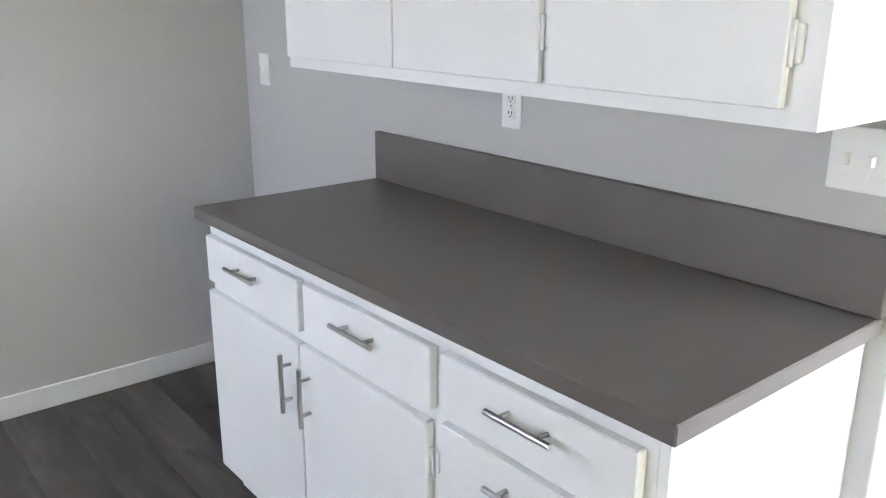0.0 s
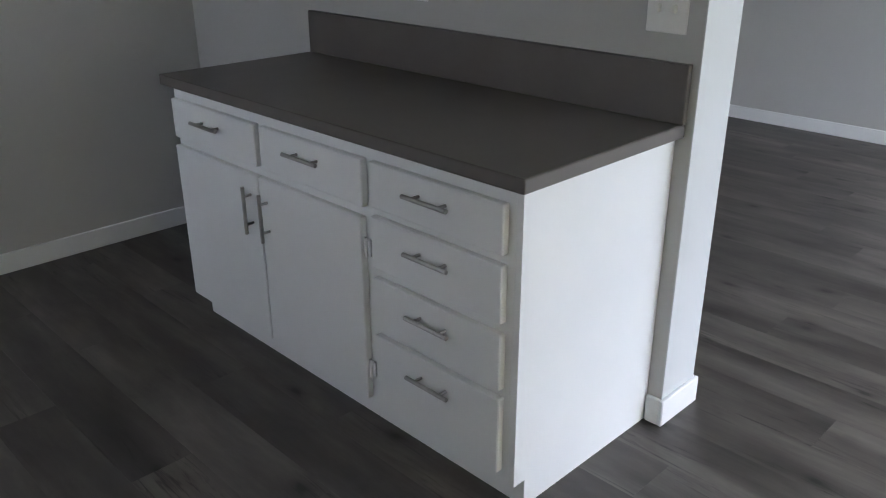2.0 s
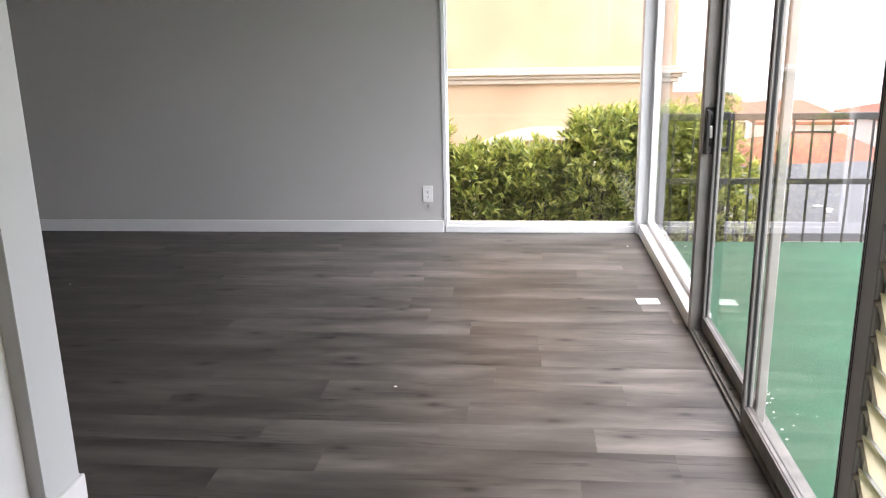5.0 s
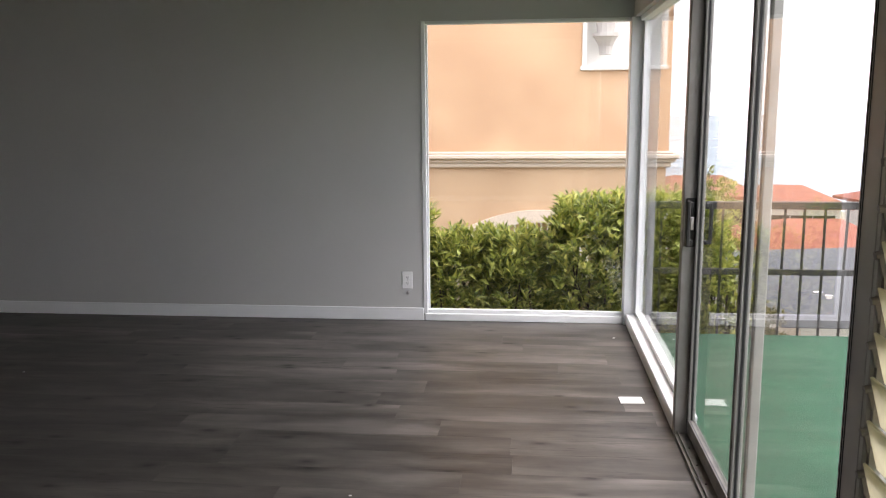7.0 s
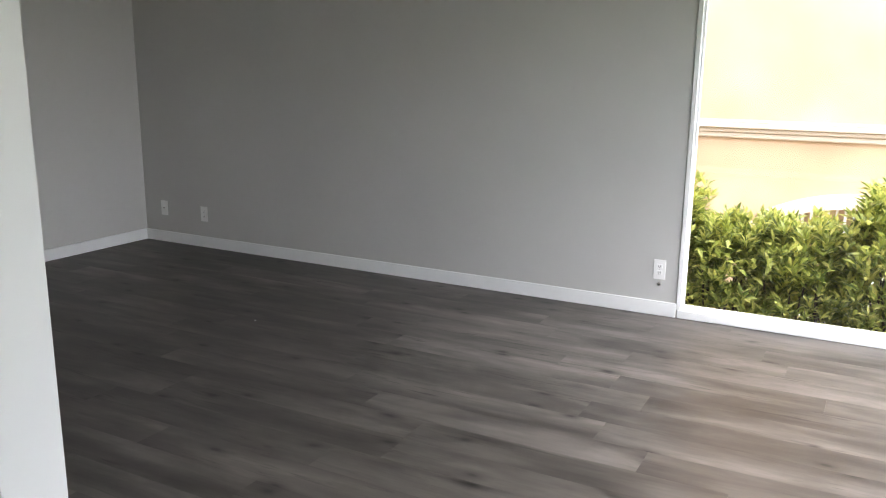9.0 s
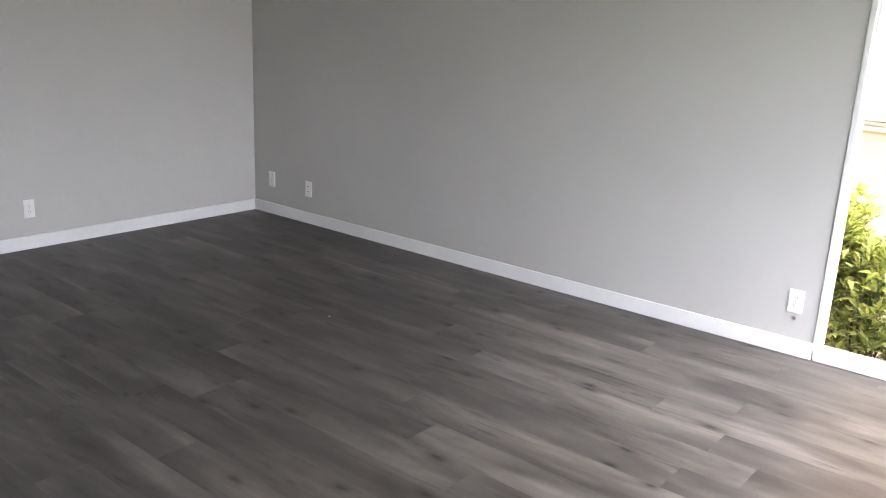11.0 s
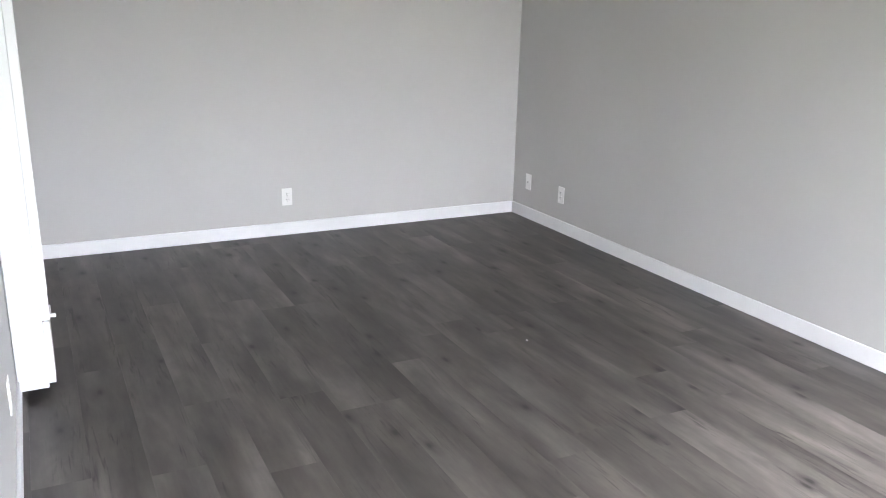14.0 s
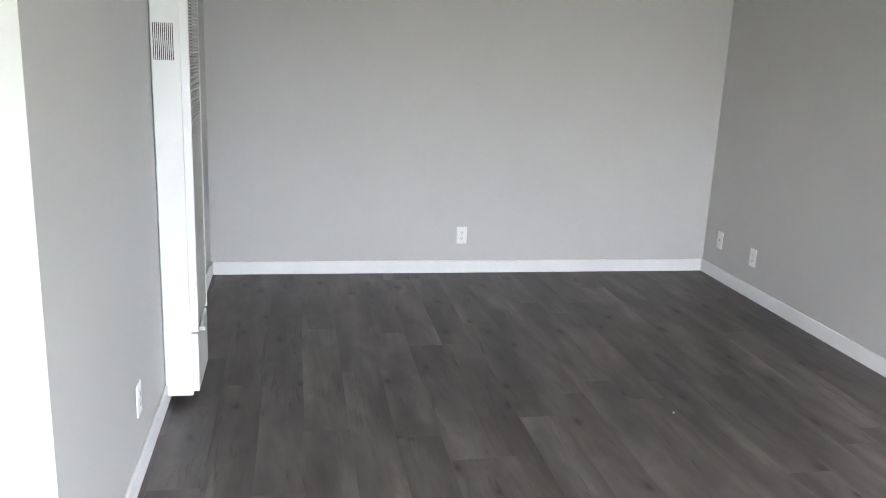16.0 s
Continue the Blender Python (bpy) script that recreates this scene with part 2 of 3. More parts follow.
# ---- building helpers ----
def box(bm, x0, x1, y0, y1, z0, z1, bevel=0.0, seg=1):
    made = bmesh.ops.create_cube(bm, size=1.0, matrix=Matrix.Translation(((x0 + x1) / 2, (y0 + y1) / 2, (z0 + z1) / 2)) @ Matrix.Diagonal((abs(x1 - x0), abs(y1 - y0), abs(z1 - z0), 1)))
    if bevel:
        edges = list({e for v in made["verts"] for e in v.link_edges})
        bmesh.ops.bevel(bm, geom=edges, offset=bevel, segments=seg, affect="EDGES", profile=0.5)
    return bm


def rod(bm, a, b, r0, r1=None, sides=10):
    """A tapered round bar from a to b."""
    a, b = Vector(a), Vector(b)
    r1 = r0 if r1 is None else r1
    d = b - a
    m = Matrix.Translation((a + b) / 2) @ d.to_track_quat("Z", "Y").to_matrix().to_4x4()
    bmesh.ops.create_cone(bm, cap_ends=True, segments=sides, radius1=r0, radius2=r1, depth=d.length, matrix=m)
    return bm


def mesh_of(name, bm, material, smooth=False):
    me = bpy.data.meshes.new(name)
    bm.to_mesh(me)
    bm.free()
    me.materials.append(material)
    if smooth:
        for p in me.polygons:
            p.use_smooth = True
    return me


def part(name, bm, material, parent=None, label="", smooth=False):
    ob = new(name, mesh_of(name, bm, material, smooth))
    if parent is not None:
        ob.parent = parent
        ob.matrix_parent_inverse = parent.matrix_basis.inverted()
    if label:
        ob["label"] = label
    return ob


def thing(name, at, label, category, group="", kind=""):
    e = new(name)
    e.empty_display_size = 0.05
    e.matrix_basis = Matrix.Translation(at)
    return tagged(e, label, category, group, kind)


def boxes(*items, bevel=0.0):
    bm = bmesh.new()
    for it in items:
        box(bm, *it, bevel=bevel)
    return bm


def structure(name, bm, material, label, category, parent=None):
    ob = part(name, bm, material, parent)
    return tagged(ob, label, category, "", "structure")


# plan: x to the balcony side, y to the far wall, floor at 0
XL, XK, XR = -3.573, -2.545, 2.19
YF, YS = 3.70, -3.4
P0, P1 = 0.02, 0.20
TOP, HEAD = 2.42, 2.0
JAL0, JAL1 = -2.55, -0.16
JMID = -1.36
JZ0 = 0.12

# ---- shell ----
structure("wall_north", boxes((XL - 0.12, 0.835, YF, YF + 0.14, -0.1, TOP), (0.835, 2.172, YF, YF + 0.14, HEAD, TOP), (2.172, XR + 0.12, YF, YF + 0.14, HEAD, TOP)), WALL, "smooth grey painted wall beside the tall window", "wall")
structure("wall_west", boxes((XL - 0.12, XL, P1, YF, -0.1, TOP)), WALL, "plain grey painted living room wall with white baseboard", "wall")
structure("partition_wall", boxes((XL - 0.12, -0.004, P0, P1, -0.1, TOP)), WALL, "grey painted partition wall ending beside the counter", "wall")
# thin added cap, its paler colour stands for daylight on the wall end
structure("trim", boxes((-0.004, 0.0, P0, P1, 0.0, TOP)), LIT_END, "end of the partition wall, coloured paler for the daylight on it", "trim")
structure("kitchen_wall_west", boxes((XK - 0.12, XK, YS, P0, -0.1, TOP)), WALL, "grey painted kitchen wall with white baseboard", "wall")
structure("wall_south", boxes((XK - 0.12, -2.3, YS - 0.12, YS, -0.1, TOP), (-0.75, XR + 0.12, YS - 0.12, YS, -0.1, TOP), (-2.3, -0.75, YS - 0.12, YS, -0.1, 1.25), (-2.3, -0.75, YS - 0.12, YS, 2.0, TOP)), WALL, "plain grey painted wall behind the kitchen", "wall")
# unseen opening with a window, added to brighten the kitchen from behind
w4 = thing("added_window", (-1.52, YS - 0.06, 1.25), "unseen white framed window added to light the kitchen", "window", kind="structure")
for it in ((-2.3, -2.25, YS - 0.1, YS - 0.03, 1.25, 2.0), (-0.8, -0.75, YS - 0.1, YS - 0.03, 1.25, 2.0), (-2.25, -0.8, YS - 0.1, YS - 0.03, 1.25, 1.3), (-2.25, -0.8, YS - 0.1, YS - 0.03, 1.95, 2.0)):
    part("window_frame", boxes(it, bevel=0.003), TRIM, w4)
pane = part("pane", boxes((-2.26, -0.79, YS - 0.067, YS - 0.063, 1.29, 1.96)), GLASS, w4)
pane.visible_shadow = False
structure("wall_east", boxes((XR, XR + 0.12, YS, JAL0, -0.1, TOP), (XR, XR + 0.12, JAL0, JAL1, -0.1, JZ0), (XR, XR + 0.12, JAL0, YF, HEAD, TOP)), WALL, "grey painted wall over the sliding door and louvres", "wall")
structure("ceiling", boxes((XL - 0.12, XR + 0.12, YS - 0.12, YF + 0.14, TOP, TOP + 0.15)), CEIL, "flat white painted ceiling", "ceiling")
floor = structure("floor", boxes((XL - 0.12, XR + 0.1, YS - 0.12, YF + 0.14, -0.2, -0.006)), SUB, "dark grey brown wood-look vinyl plank floor", "floor")

# baseboards with an eased top edge
def baseboard(bm, x0, x1, y0, y1, h=0.088):
    box(bm, x0, x1, y0, y1, 0.0, h, bevel=0.003)


def base(name, items, label):
    bm = bmesh.new()
    for it in items:
        baseboard(bm, *it)
    return structure(name, bm, TRIM, label, "baseboard")


base("baseboard_north", [(XL, 0.826, YF - 0.013, YF)], "white painted baseboard along the far grey wall")
base("baseboard_west", [(XL, XL + 0.013, P1 + 0.013, YF - 0.013)], "white painted baseboard along the living room wall")
base("baseboard_partition", [(XL, 0.0, P1, P1 + 0.013), (0.0, 0.013, P0 - 0.013, P1 + 0.013), (-0.047, 0.0, P0 - 0.013, P0), (XK, -1.66, P0 - 0.013, P0)], "white painted baseboard wrapping the partition end")
base("baseboard_kitchen", [(XK, XK + 0.013, YS, P0 - 0.013)], "white painted baseboard along the kitchen wall")
base("baseboard_south", [(XK + 0.013, XR, YS, YS + 0.013)], "white painted baseboard behind the kitchen")

# ---- tall fixed window in the far wall ----
w1 = thing("window_1", (1.49, YF, 0), "tall floor-length fixed window with slim white frame", "window", kind="structure")
part("window_sill", boxes((0.835, 2.172, YF - 0.012, YF + 0.10, 0.0, 0.05), bevel=0.004), TRIM, w1)
part("window_frame", boxes((0.826, 0.854, YF - 0.008, YF + 0.06, 0.05, HEAD), bevel=0.003), TRIM, w1)
part("window_frame", boxes((0.854, 2.172, YF + 0.0, YF + 0.06, HEAD - 0.022, HEAD), bevel=0.003), TRIM, w1)
part("glazing_bead", boxes((0.854, 2.172, YF + 0.01, YF + 0.05, 0.05, 0.075), (0.854, 0.866, YF + 0.02, YF + 0.05, 0.075, HEAD - 0.022), bevel=0.002), TRIM, w1)
pane = part("pane", boxes((0.86, 2.18, YF + 0.034, YF + 0.038, 0.07, HEAD - 0.02)), GLASS, w1)
pane.visible_shadow = False

structure("corner_post", boxes((2.172, 2.285, YF - 0.035, YF + 0.075, 0.0, HEAD), bevel=0.004), TRIM, "white painted square post at the window corner", "post")

# ---- fixed side window above a white ledge ----
w2 = thing("window_2", (XR + 0.05, 2.75, 0), "large fixed side window above a white ledge", "window", kind="structure")
part("window_sill", boxes((XR, XR + 0.11, 1.835, YF - 0.035, 0.0, 0.075), bevel=0.004), TRIM, w2)
part("window_frame", boxes((XR + 0.055, XR + 0.10, YF - 0.085, YF - 0.035, 0.075, HEAD), bevel=0.003), TRIM, w2)
part("window_frame", boxes((XR + 0.055, XR + 0.10, 1.835, YF - 0.085, 0.075, 0.105), bevel=0.003), TRIM, w2)
part("window_frame", boxes((XR + 0.03, XR + 0.10, 1.835, YF - 0.085, HEAD - 0.03, HEAD), bevel=0.003), TRIM, w2)
pane = part("pane", boxes((XR + 0.075, XR + 0.079, 1.835, YF - 0.08, 0.10, HEAD - 0.02)), GLASS, w2)
pane.visible_shadow = False

# ---- sliding balcony door ----
sd = thing("door_1", (XR + 0.05, 0.85, 0), "closed aluminium sliding glass door to the balcony", "door", kind="structure")
part("jamb", boxes((XR, XR + 0.082, 1.785, 1.835, 0.0, HEAD), bevel=0.003), ALU_DARK, sd, "dark weathered aluminium jamb")
part("jamb", boxes((XR, XR + 0.075, JAL1 + 0.005, JAL1 + 0.075, 0.0, HEAD), bevel=0.003), ALU, sd)
part("head_rail", boxes((XR, XR + 0.11, JAL1 + 0.075, 1.785, HEAD - 0.045, HEAD), bevel=0.003), ALU_DARK, sd)
track = part("threshold", boxes((XR, XR + 0.115, JAL1 + 0.075, 1.785, -0.004, 0.014), (XR + 0.012, XR + 0.016, JAL1 + 0.08, 1.78, 0.014, 0.026), (XR + 0.057, XR + 0.061, JAL1 + 0.08, 1.78, 0.014, 0.026), bevel=0.001), ALU_DIRTY, sd, "dirty aluminium threshold track")
for k in range(5):
    part("screw", rod(bmesh.new(), (XR + 0.035, 1.62 - 0.17 * k, 0.013), (XR + 0.035, 1.62 - 0.17 * k, 0.0165), 0.005), BLACK, track)


SW = 0.036


def door_panel(x0, x1, y0, y1):
    xm = (x0 + x1) / 2
    pn = part("door_panel", boxes((x0, x1, y0, y0 + SW, 0.028, HEAD - 0.05), bevel=0.004), ALU, sd)
    part("stile", boxes((x0, x1, y1 - SW, y1, 0.028, HEAD - 0.05), bevel=0.004), ALU, pn)
    part("bottom_rail", boxes((x0, x1, y0 + SW, y1 - SW, 0.028, 0.088), (x0 - 0.002, x0, y0 + SW, y1 - SW, 0.062, 0.068), bevel=0.001), ALU_DIRTY, pn)
    for xx in (x0 + 0.006, x1 - 0.009):
        part("rail_groove", boxes((xx, xx + 0.003, y0 + SW, y1 - SW, 0.0875, 0.0892)), BLACK, pn)
    part("top_rail", boxes((x0, x1, y0 + SW, y1 - SW, HEAD - 0.095, HEAD - 0.05), bevel=0.004), ALU, pn)
    for yy in (y0 + 0.012, y0 + 0.022, y1 - 0.026, y1 - 0.014):
        part("groove", boxes((x0 - 0.0012, x0 + 0.001, yy, yy + 0.0025, 0.03, HEAD - 0.052)), BLACK, pn)
    part("gasket", boxes((xm - 0.005, xm + 0.005, y0 + SW, y0 + SW + 0.004, 0.09, HEAD - 0.095), (xm - 0.005, xm + 0.005, y1 - SW - 0.004, y1 - SW, 0.09, HEAD - 0.095)), BLACK, pn)
    g = part("pane", boxes((xm - 0.002, xm + 0.002, y0 + SW - 0.006, y1 - SW + 0.006, 0.08, HEAD - 0.09)), GLASS, pn)
    g.visible_shadow = False
    return pn


door_panel(XR + 0.05, XR + 0.082, 0.803, 1.783)
door_panel(XR + 0.004, XR + 0.036, JAL1 + 0.076, 0.84)
hb = bmesh.new()
box(hb, XR + 0.010, XR + 0.052, 1.777, 1.785, 0.855, 1.065, bevel=0.003)
for hz in (0.88, 1.04):
    box(hb, XR + 0.010, XR + 0.034, 1.735, 1.777, hz - 0.011, hz + 0.011, bevel=0.003)
box(hb, XR + 0.004, XR + 0.020, 1.722, 1.742, 0.862, 1.058, bevel=0.004)
latch = part("latch_handle", hb, BLACK, sd, "black latch handle")
part("latch_lever", boxes((XR + 0.026, XR + 0.042, 1.755, 1.777, 0.93, 0.985), bevel=0.003), STEEL, latch)
part("outer_handle", boxes((XR + 0.082, XR + 0.115, 1.755, 1.775, 0.87, 0.885), (XR + 0.082, XR + 0.115, 1.755, 1.775, 1.03, 1.045), (XR + 0.105, XR + 0.118, 1.755, 1.775, 0.885, 1.03), bevel=0.002), BLACK, sd, "black pull handle")

# ---- louvre window ----
jw = thing("window_3", (XR + 0.05, (JAL0 + JAL1) / 2, JZ0), "louvre window with cream obscured glass blades and an added unseen bay", "window", kind="structure")
part("window_frame", boxes((XR, XR + 0.08, JAL1 - 0.014, JAL1 + 0.004, JZ0, HEAD), bevel=0.002), ALU, jw)
part("window_frame", boxes((XR, XR + 0.08, JAL0, JAL0 + 0.04, JZ0, HEAD), bevel=0.002), ALU_DARK, jw)
part("mullion", boxes((XR, XR + 0.08, JMID - 0.03, JMID + 0.03, JZ0 + 0.03, HEAD - 0.03), bevel=0.002), ALU_DARK, jw)
part("window_frame", boxes((XR, XR + 0.08, JAL0 + 0.04, JAL1 - 0.014, JZ0, JZ0 + 0.03), bevel=0.002), ALU_DARK, jw)
part("window_frame", boxes((XR, XR + 0.08, JAL0 + 0.04, JAL1 - 0.014, HEAD - 0.03, HEAD), bevel=0.002), ALU_DARK, jw)
blade_bm = box(bmesh.new(), -0.003, 0.003, JMID + 0.045, JAL1 - 0.028, -0.052, 0.052, bevel=0.0015)
blade_me = mesh_of("blade", blade_bm, LOUVRE)
clip_bm = box(bmesh.new(), -0.006, 0.006, -0.010, 0.0, -0.022, 0.022, bevel=0.002)
rod(clip_bm, (-0.010, -0.005, 0.024), (0.008, -0.005, 0.024), 0.008)
clip_me = mesh_of("clip", clip_bm, ALU_DARK)
z = JZ0 + 0.075
while z < HEAD - 0.06:
    m = Matrix.Translation((XR + 0.012, 0, z)) @ Euler((0, radians(-15), 0)).to_matrix().to_4x4()
    ob = new("blade", blade_me)
    ob.parent, ob.matrix_basis = jw, jw.matrix_basis.inverted() @ m
    # second bay past the mullion is unseen, added for more kitchen light
    ob = new("blade", blade_me)
    ob.parent, ob.matrix_basis = jw, jw.matrix_basis.inverted() @ Matrix.Translation((0, JMID - JAL1 + 0.01, 0)) @ m
    for yy in (JAL1 - 0.015, JMID + 0.042, JMID - 0.032):
        cl = new("clip", clip_me)
        cl.parent, cl.matrix_basis = jw, jw.matrix_basis.inverted() @ Matrix.Translation((XR + 0.006, yy, z)) @ Euler((0, radians(-15), 0)).to_matrix().to_4x4()
    z += 0.087
part("operator_bar", boxes((XR + 0.008, XR + 0.03, JAL1 - 0.027, JAL1 - 0.015, JZ0 + 0.05, HEAD - 0.05)), ALU_DARK, jw)

# ---- base cabinet ----
CX0, CX1, CF = -1.608, -0.05, -0.590
bc = thing("base_cabinet", ((CX0 + CX1) / 2, -0.3, 0), "white painted base cabinet with four-drawer bank and steel pulls", "cabinet")
part("body", boxes((CX0, CX1 - 0.019, CF, P0, 0.085, 0.879), bevel=0.002), WHITE, bc)
part("toe_kick", boxes((CX0, CX1 - 0.019, -0.547, P0, 0.0, 0.085)), WHITE, bc)
# the end panel runs to the floor in one piece, notched for the toe kick
eb = bmesh.new()
outline = [(CF - 0.001, 0.085), (-0.548, 0.085), (-0.548, 0.0), (P0, 0.0), (P0, 0.879), (CF - 0.001, 0.879)]
rings = [[eb.verts.new((x, y, z)) for y, z in outline] for x in (CX1 - 0.019, CX1)]
eb.faces.new(rings[1])
eb.faces.new(rings[0][::-1])
for k in range(6):
    eb.faces.new((rings[0][k], rings[0][(k + 1) % 6], rings[1][(k + 1) % 6], rings[1][k]))
bmesh.ops.recalc_face_normals(eb, faces=eb.faces)
part("end_panel", eb, WHITE, bc)


def bar_pull(parent, x, z, length, upright=False):
    y0, y1 = CF - 0.022, CF - 0.050
    bm = bmesh.new()
    h = length / 2
    if upright:
        rod(bm, (x, y1, z - h), (x, y1, z + h), 0.006, sides=14)
        ends = [(x, z - h * 0.6), (x, z + h * 0.6)]
    else:
        rod(bm, (x - h, y1, z), (x + h, y1, z), 0.006, sides=14)
        ends = [(x - h * 0.6, z), (x + h * 0.6, z)]
    for ex, ez in ends:
        rod(bm, (ex, y0 + 0.001, ez), (ex, y1, ez), 0.0045, sides=12)
    return part("handle", bm, STEEL, parent, "brushed steel bar pull", smooth=False)


def front(kind, x0, x1, z0, z1):
    return part(kind, boxes((x0, x1, CF - 0.022, CF, z0, z1), bevel=0.003), WHITE, bc)


d = front("drawer", -1.593, -1.088, 0.704, 0.838)
bar_pull(d, -1.345, 0.786, 0.158)
d = front("drawer", -1.062, -0.583, 0.704, 0.838)
bar_pull(d, -0.822, 0.79, 0.158)
d = front("door", -1.600, -1.094, 0.104, 0.674)
bar_pull(d, -1.137, 0.558, 0.156, True)
d = front("door", -1.088, -0.594, 0.104, 0.674)
bar_pull(d, -1.047, 0.553, 0.156, True)
for hz in (0.585, 0.205):
    hg = bmesh.new()
    box(hg, -0.592, -0.574, CF - 0.007, CF, hz - 0.025, hz + 0.025, bevel=0.002)
    rod(hg, (-0.59, CF - 0.01, hz - 0.03), (-0.59, CF - 0.01, hz + 0.03), 0.005)
    part("hinge", hg, WHITE, d, "painted-over butt hinge")
for z0, z1, hz in ((0.714, 0.839, 0.790), (0.541, 0.690, 0.636), (0.360, 0.512, 0.457), (0.118, 0.336, 0.278)):
    d = front("drawer", -0.553, -0.09, z0, z1)
    bar_pull(d, -0.318, hz, 0.154)

ct = thing("countertop", (-0.85, -0.3, 0.879), "grey-brown laminate countertop with raised backsplash", "countertop")
part("top", boxes((-1.632, -0.024, -0.624, P0, 0.879, 0.915), bevel=0.003), COUNTER, ct)
part("backsplash", boxes((-1.630, -0.022, P0 - 0.02, P0, 0.915, 1.069), bevel=0.002), COUNTER, ct)

# ---- wall cabinet ----
UX0, UX1, UF, UZ0, UZ1 = -1.645, -0.05, -0.286, 1.284, 2.12
uc = thing("wall_cabinet", ((UX0 + UX1) / 2, P0, UZ0), "white painted wall cabinet with three flat doors", "cabinet")
part("face_frame", boxes((UX0, UX1, UF, UF + 0.019, UZ0, UZ1)), WHITE, uc)
for x0, x1 in ((UX0, UX0 + 0.019), (UX1 - 0.019, UX1)):
    part("side_panel", boxes((x0, x1, UF + 0.019, P0, UZ0, UZ1)), WHITE, uc)
for z0, z1, nm in ((UZ0 + 0.02, UZ0 + 0.038, "bottom_panel"), (UZ1 - 0.018, UZ1, "top_panel")):
    part(nm, boxes((UX0 + 0.019, UX1 - 0.019, UF + 0.019, P0, z0, z1)), WHITE, uc)
for x0, x1, hx in ((-1.63, -1.118, None), (-1.112, -0.624, -0.614), (-0.600, -0.105, -0.096)):
    dd = part("door", boxes((x0, x1, UF - 0.018, UF, UZ0 + 0.03, UZ1 - 0.03), bevel=0.003), WHITE, uc)
    if hx:
        for hz in (UZ0 + 0.13, UZ1 - 0.14):
            hg = box(bmesh.new(), hx - 0.012, hx + 0.010, UF - 0.006, UF, hz - 0.03, hz + 0.03, bevel=0.002)
            rod(hg, (hx - 0.006, UF - 0.009, hz - 0.035), (hx - 0.006, UF - 0.009, hz + 0.035), 0.005)
            part("hinge", hg, WHITE, dd, "painted-over butt hinge")

# ---- wall plates ----
def wall_plate(name, at, turn, label, category, kind="outlet", group=""):
    """A cover plate built facing -y at the origin, then turned about z."""
    e = thing(name, (0, 0, 0), label, category, group)
    w = 0.118 if kind == "double" else 0.072
    part("plate", box(bmesh.new(), -w / 2, w / 2, -0.006, 0, -0.06, 0.06, bevel=0.003, seg=2), PLASTIC, e)
    if kind == "outlet":
        for s in (-0.0195, 0.0195):
            rc = part("receptacle", box(bmesh.new(), -0.017, 0.017, -0.0085, -0.005, s - 0.014, s + 0.014, bevel=0.002), PLASTIC, e)
            for sx in (-0.006, 0.006):
                part("slot", boxes((sx - 0.0012, sx + 0.0012, -0.0092, -0.008, s - 0.003, s + 0.006)), DARK, rc)
            part("slot", rod(bmesh.new(), (0, -0.0092, s - 0.008), (0, -0.008, s - 0.008), 0.0025, sides=8), DARK, rc)
        part("screw", rod(bmesh.new(), (0, -0.0075, 0), (0, -0.005, 0), 0.003, sides=8), STEEL, e)
    elif kind == "double":
        for sx in (-0.023, 0.023):
            bm = box(bmesh.new(), sx - 0.0055, sx + 0.0055, -0.021, -0.004, -0.010, 0.012, bevel=0.002)
            part("toggle", bm, PLASTIC, e)
            for sz in (-0.03, 0.03):
                part("screw", rod(bmesh.new(), (sx, -0.0072, sz), (sx, -0.005, sz), 0.003, sides=8), PLASTIC, e)
    elif kind == "single":
        part("toggle", box(bmesh.new(), -0.005, 0.005, -0.018, -0.004, -0.006, 0.012, bevel=0.002), PLASTIC, e)
    else:
        part("jack", rod(bmesh.new(), (0, -0.012, 0), (0, -0.005, 0), 0.006, sides=12), STEEL, e)
    e.matrix_basis = Matrix.Translation(at) @ Euler((0, 0, radians(turn))).to_matrix().to_4x4()
    return e


wall_plate("power_outlet", (0.714, YF, 0.281), 0, "white duplex outlet on the grey wall beside the window", "outlet")
wall_plate("power_outlet", (-2.916, YF, 0.269), 0, "white duplex outlet low on the grey wall", "outlet", group="far wall plates")
wall_plate("cable_plate", (-3.353, YF, 0.281), 0, "white cable plate near the room corner", "wall plate", "cable", group="far wall plates")
wall_plate("power_outlet", (XL, 1.882, 0.267), -270, "white duplex outlet centred on the living room wall", "outlet")
wall_plate("power_outlet", (-0.977, P1, 0.292), 180, "white duplex outlet beside the wall heater", "outlet")
wall_plate("power_outlet", (-1.02, P0, 1.208), 0, "white duplex outlet above the countertop backsplash", "outlet")
wall_plate("double_switch", (-0.108, P0, 1.198), 0, "white double toggle switch at the partition end", "light switch", "double")
wall_plate("light_switch", (-2.388, P0, 1.214), 0, "white single switch plate near the kitchen corner", "light switch", "single")
jk = thing("wall_jack", (0.718, YF, 0.192), "small metal cable stub below the outlet", "cable stub")
part("stub", rod(bmesh.new(), (0.718, YF - 0.02, 0.192), (0.718, YF, 0.192), 0.006, sides=12), STEEL, jk)
part("collar", rod(bmesh.new(), (0.718, YF - 0.004, 0.192), (0.718, YF, 0.192), 0.011, sides=14), STEEL, jk)

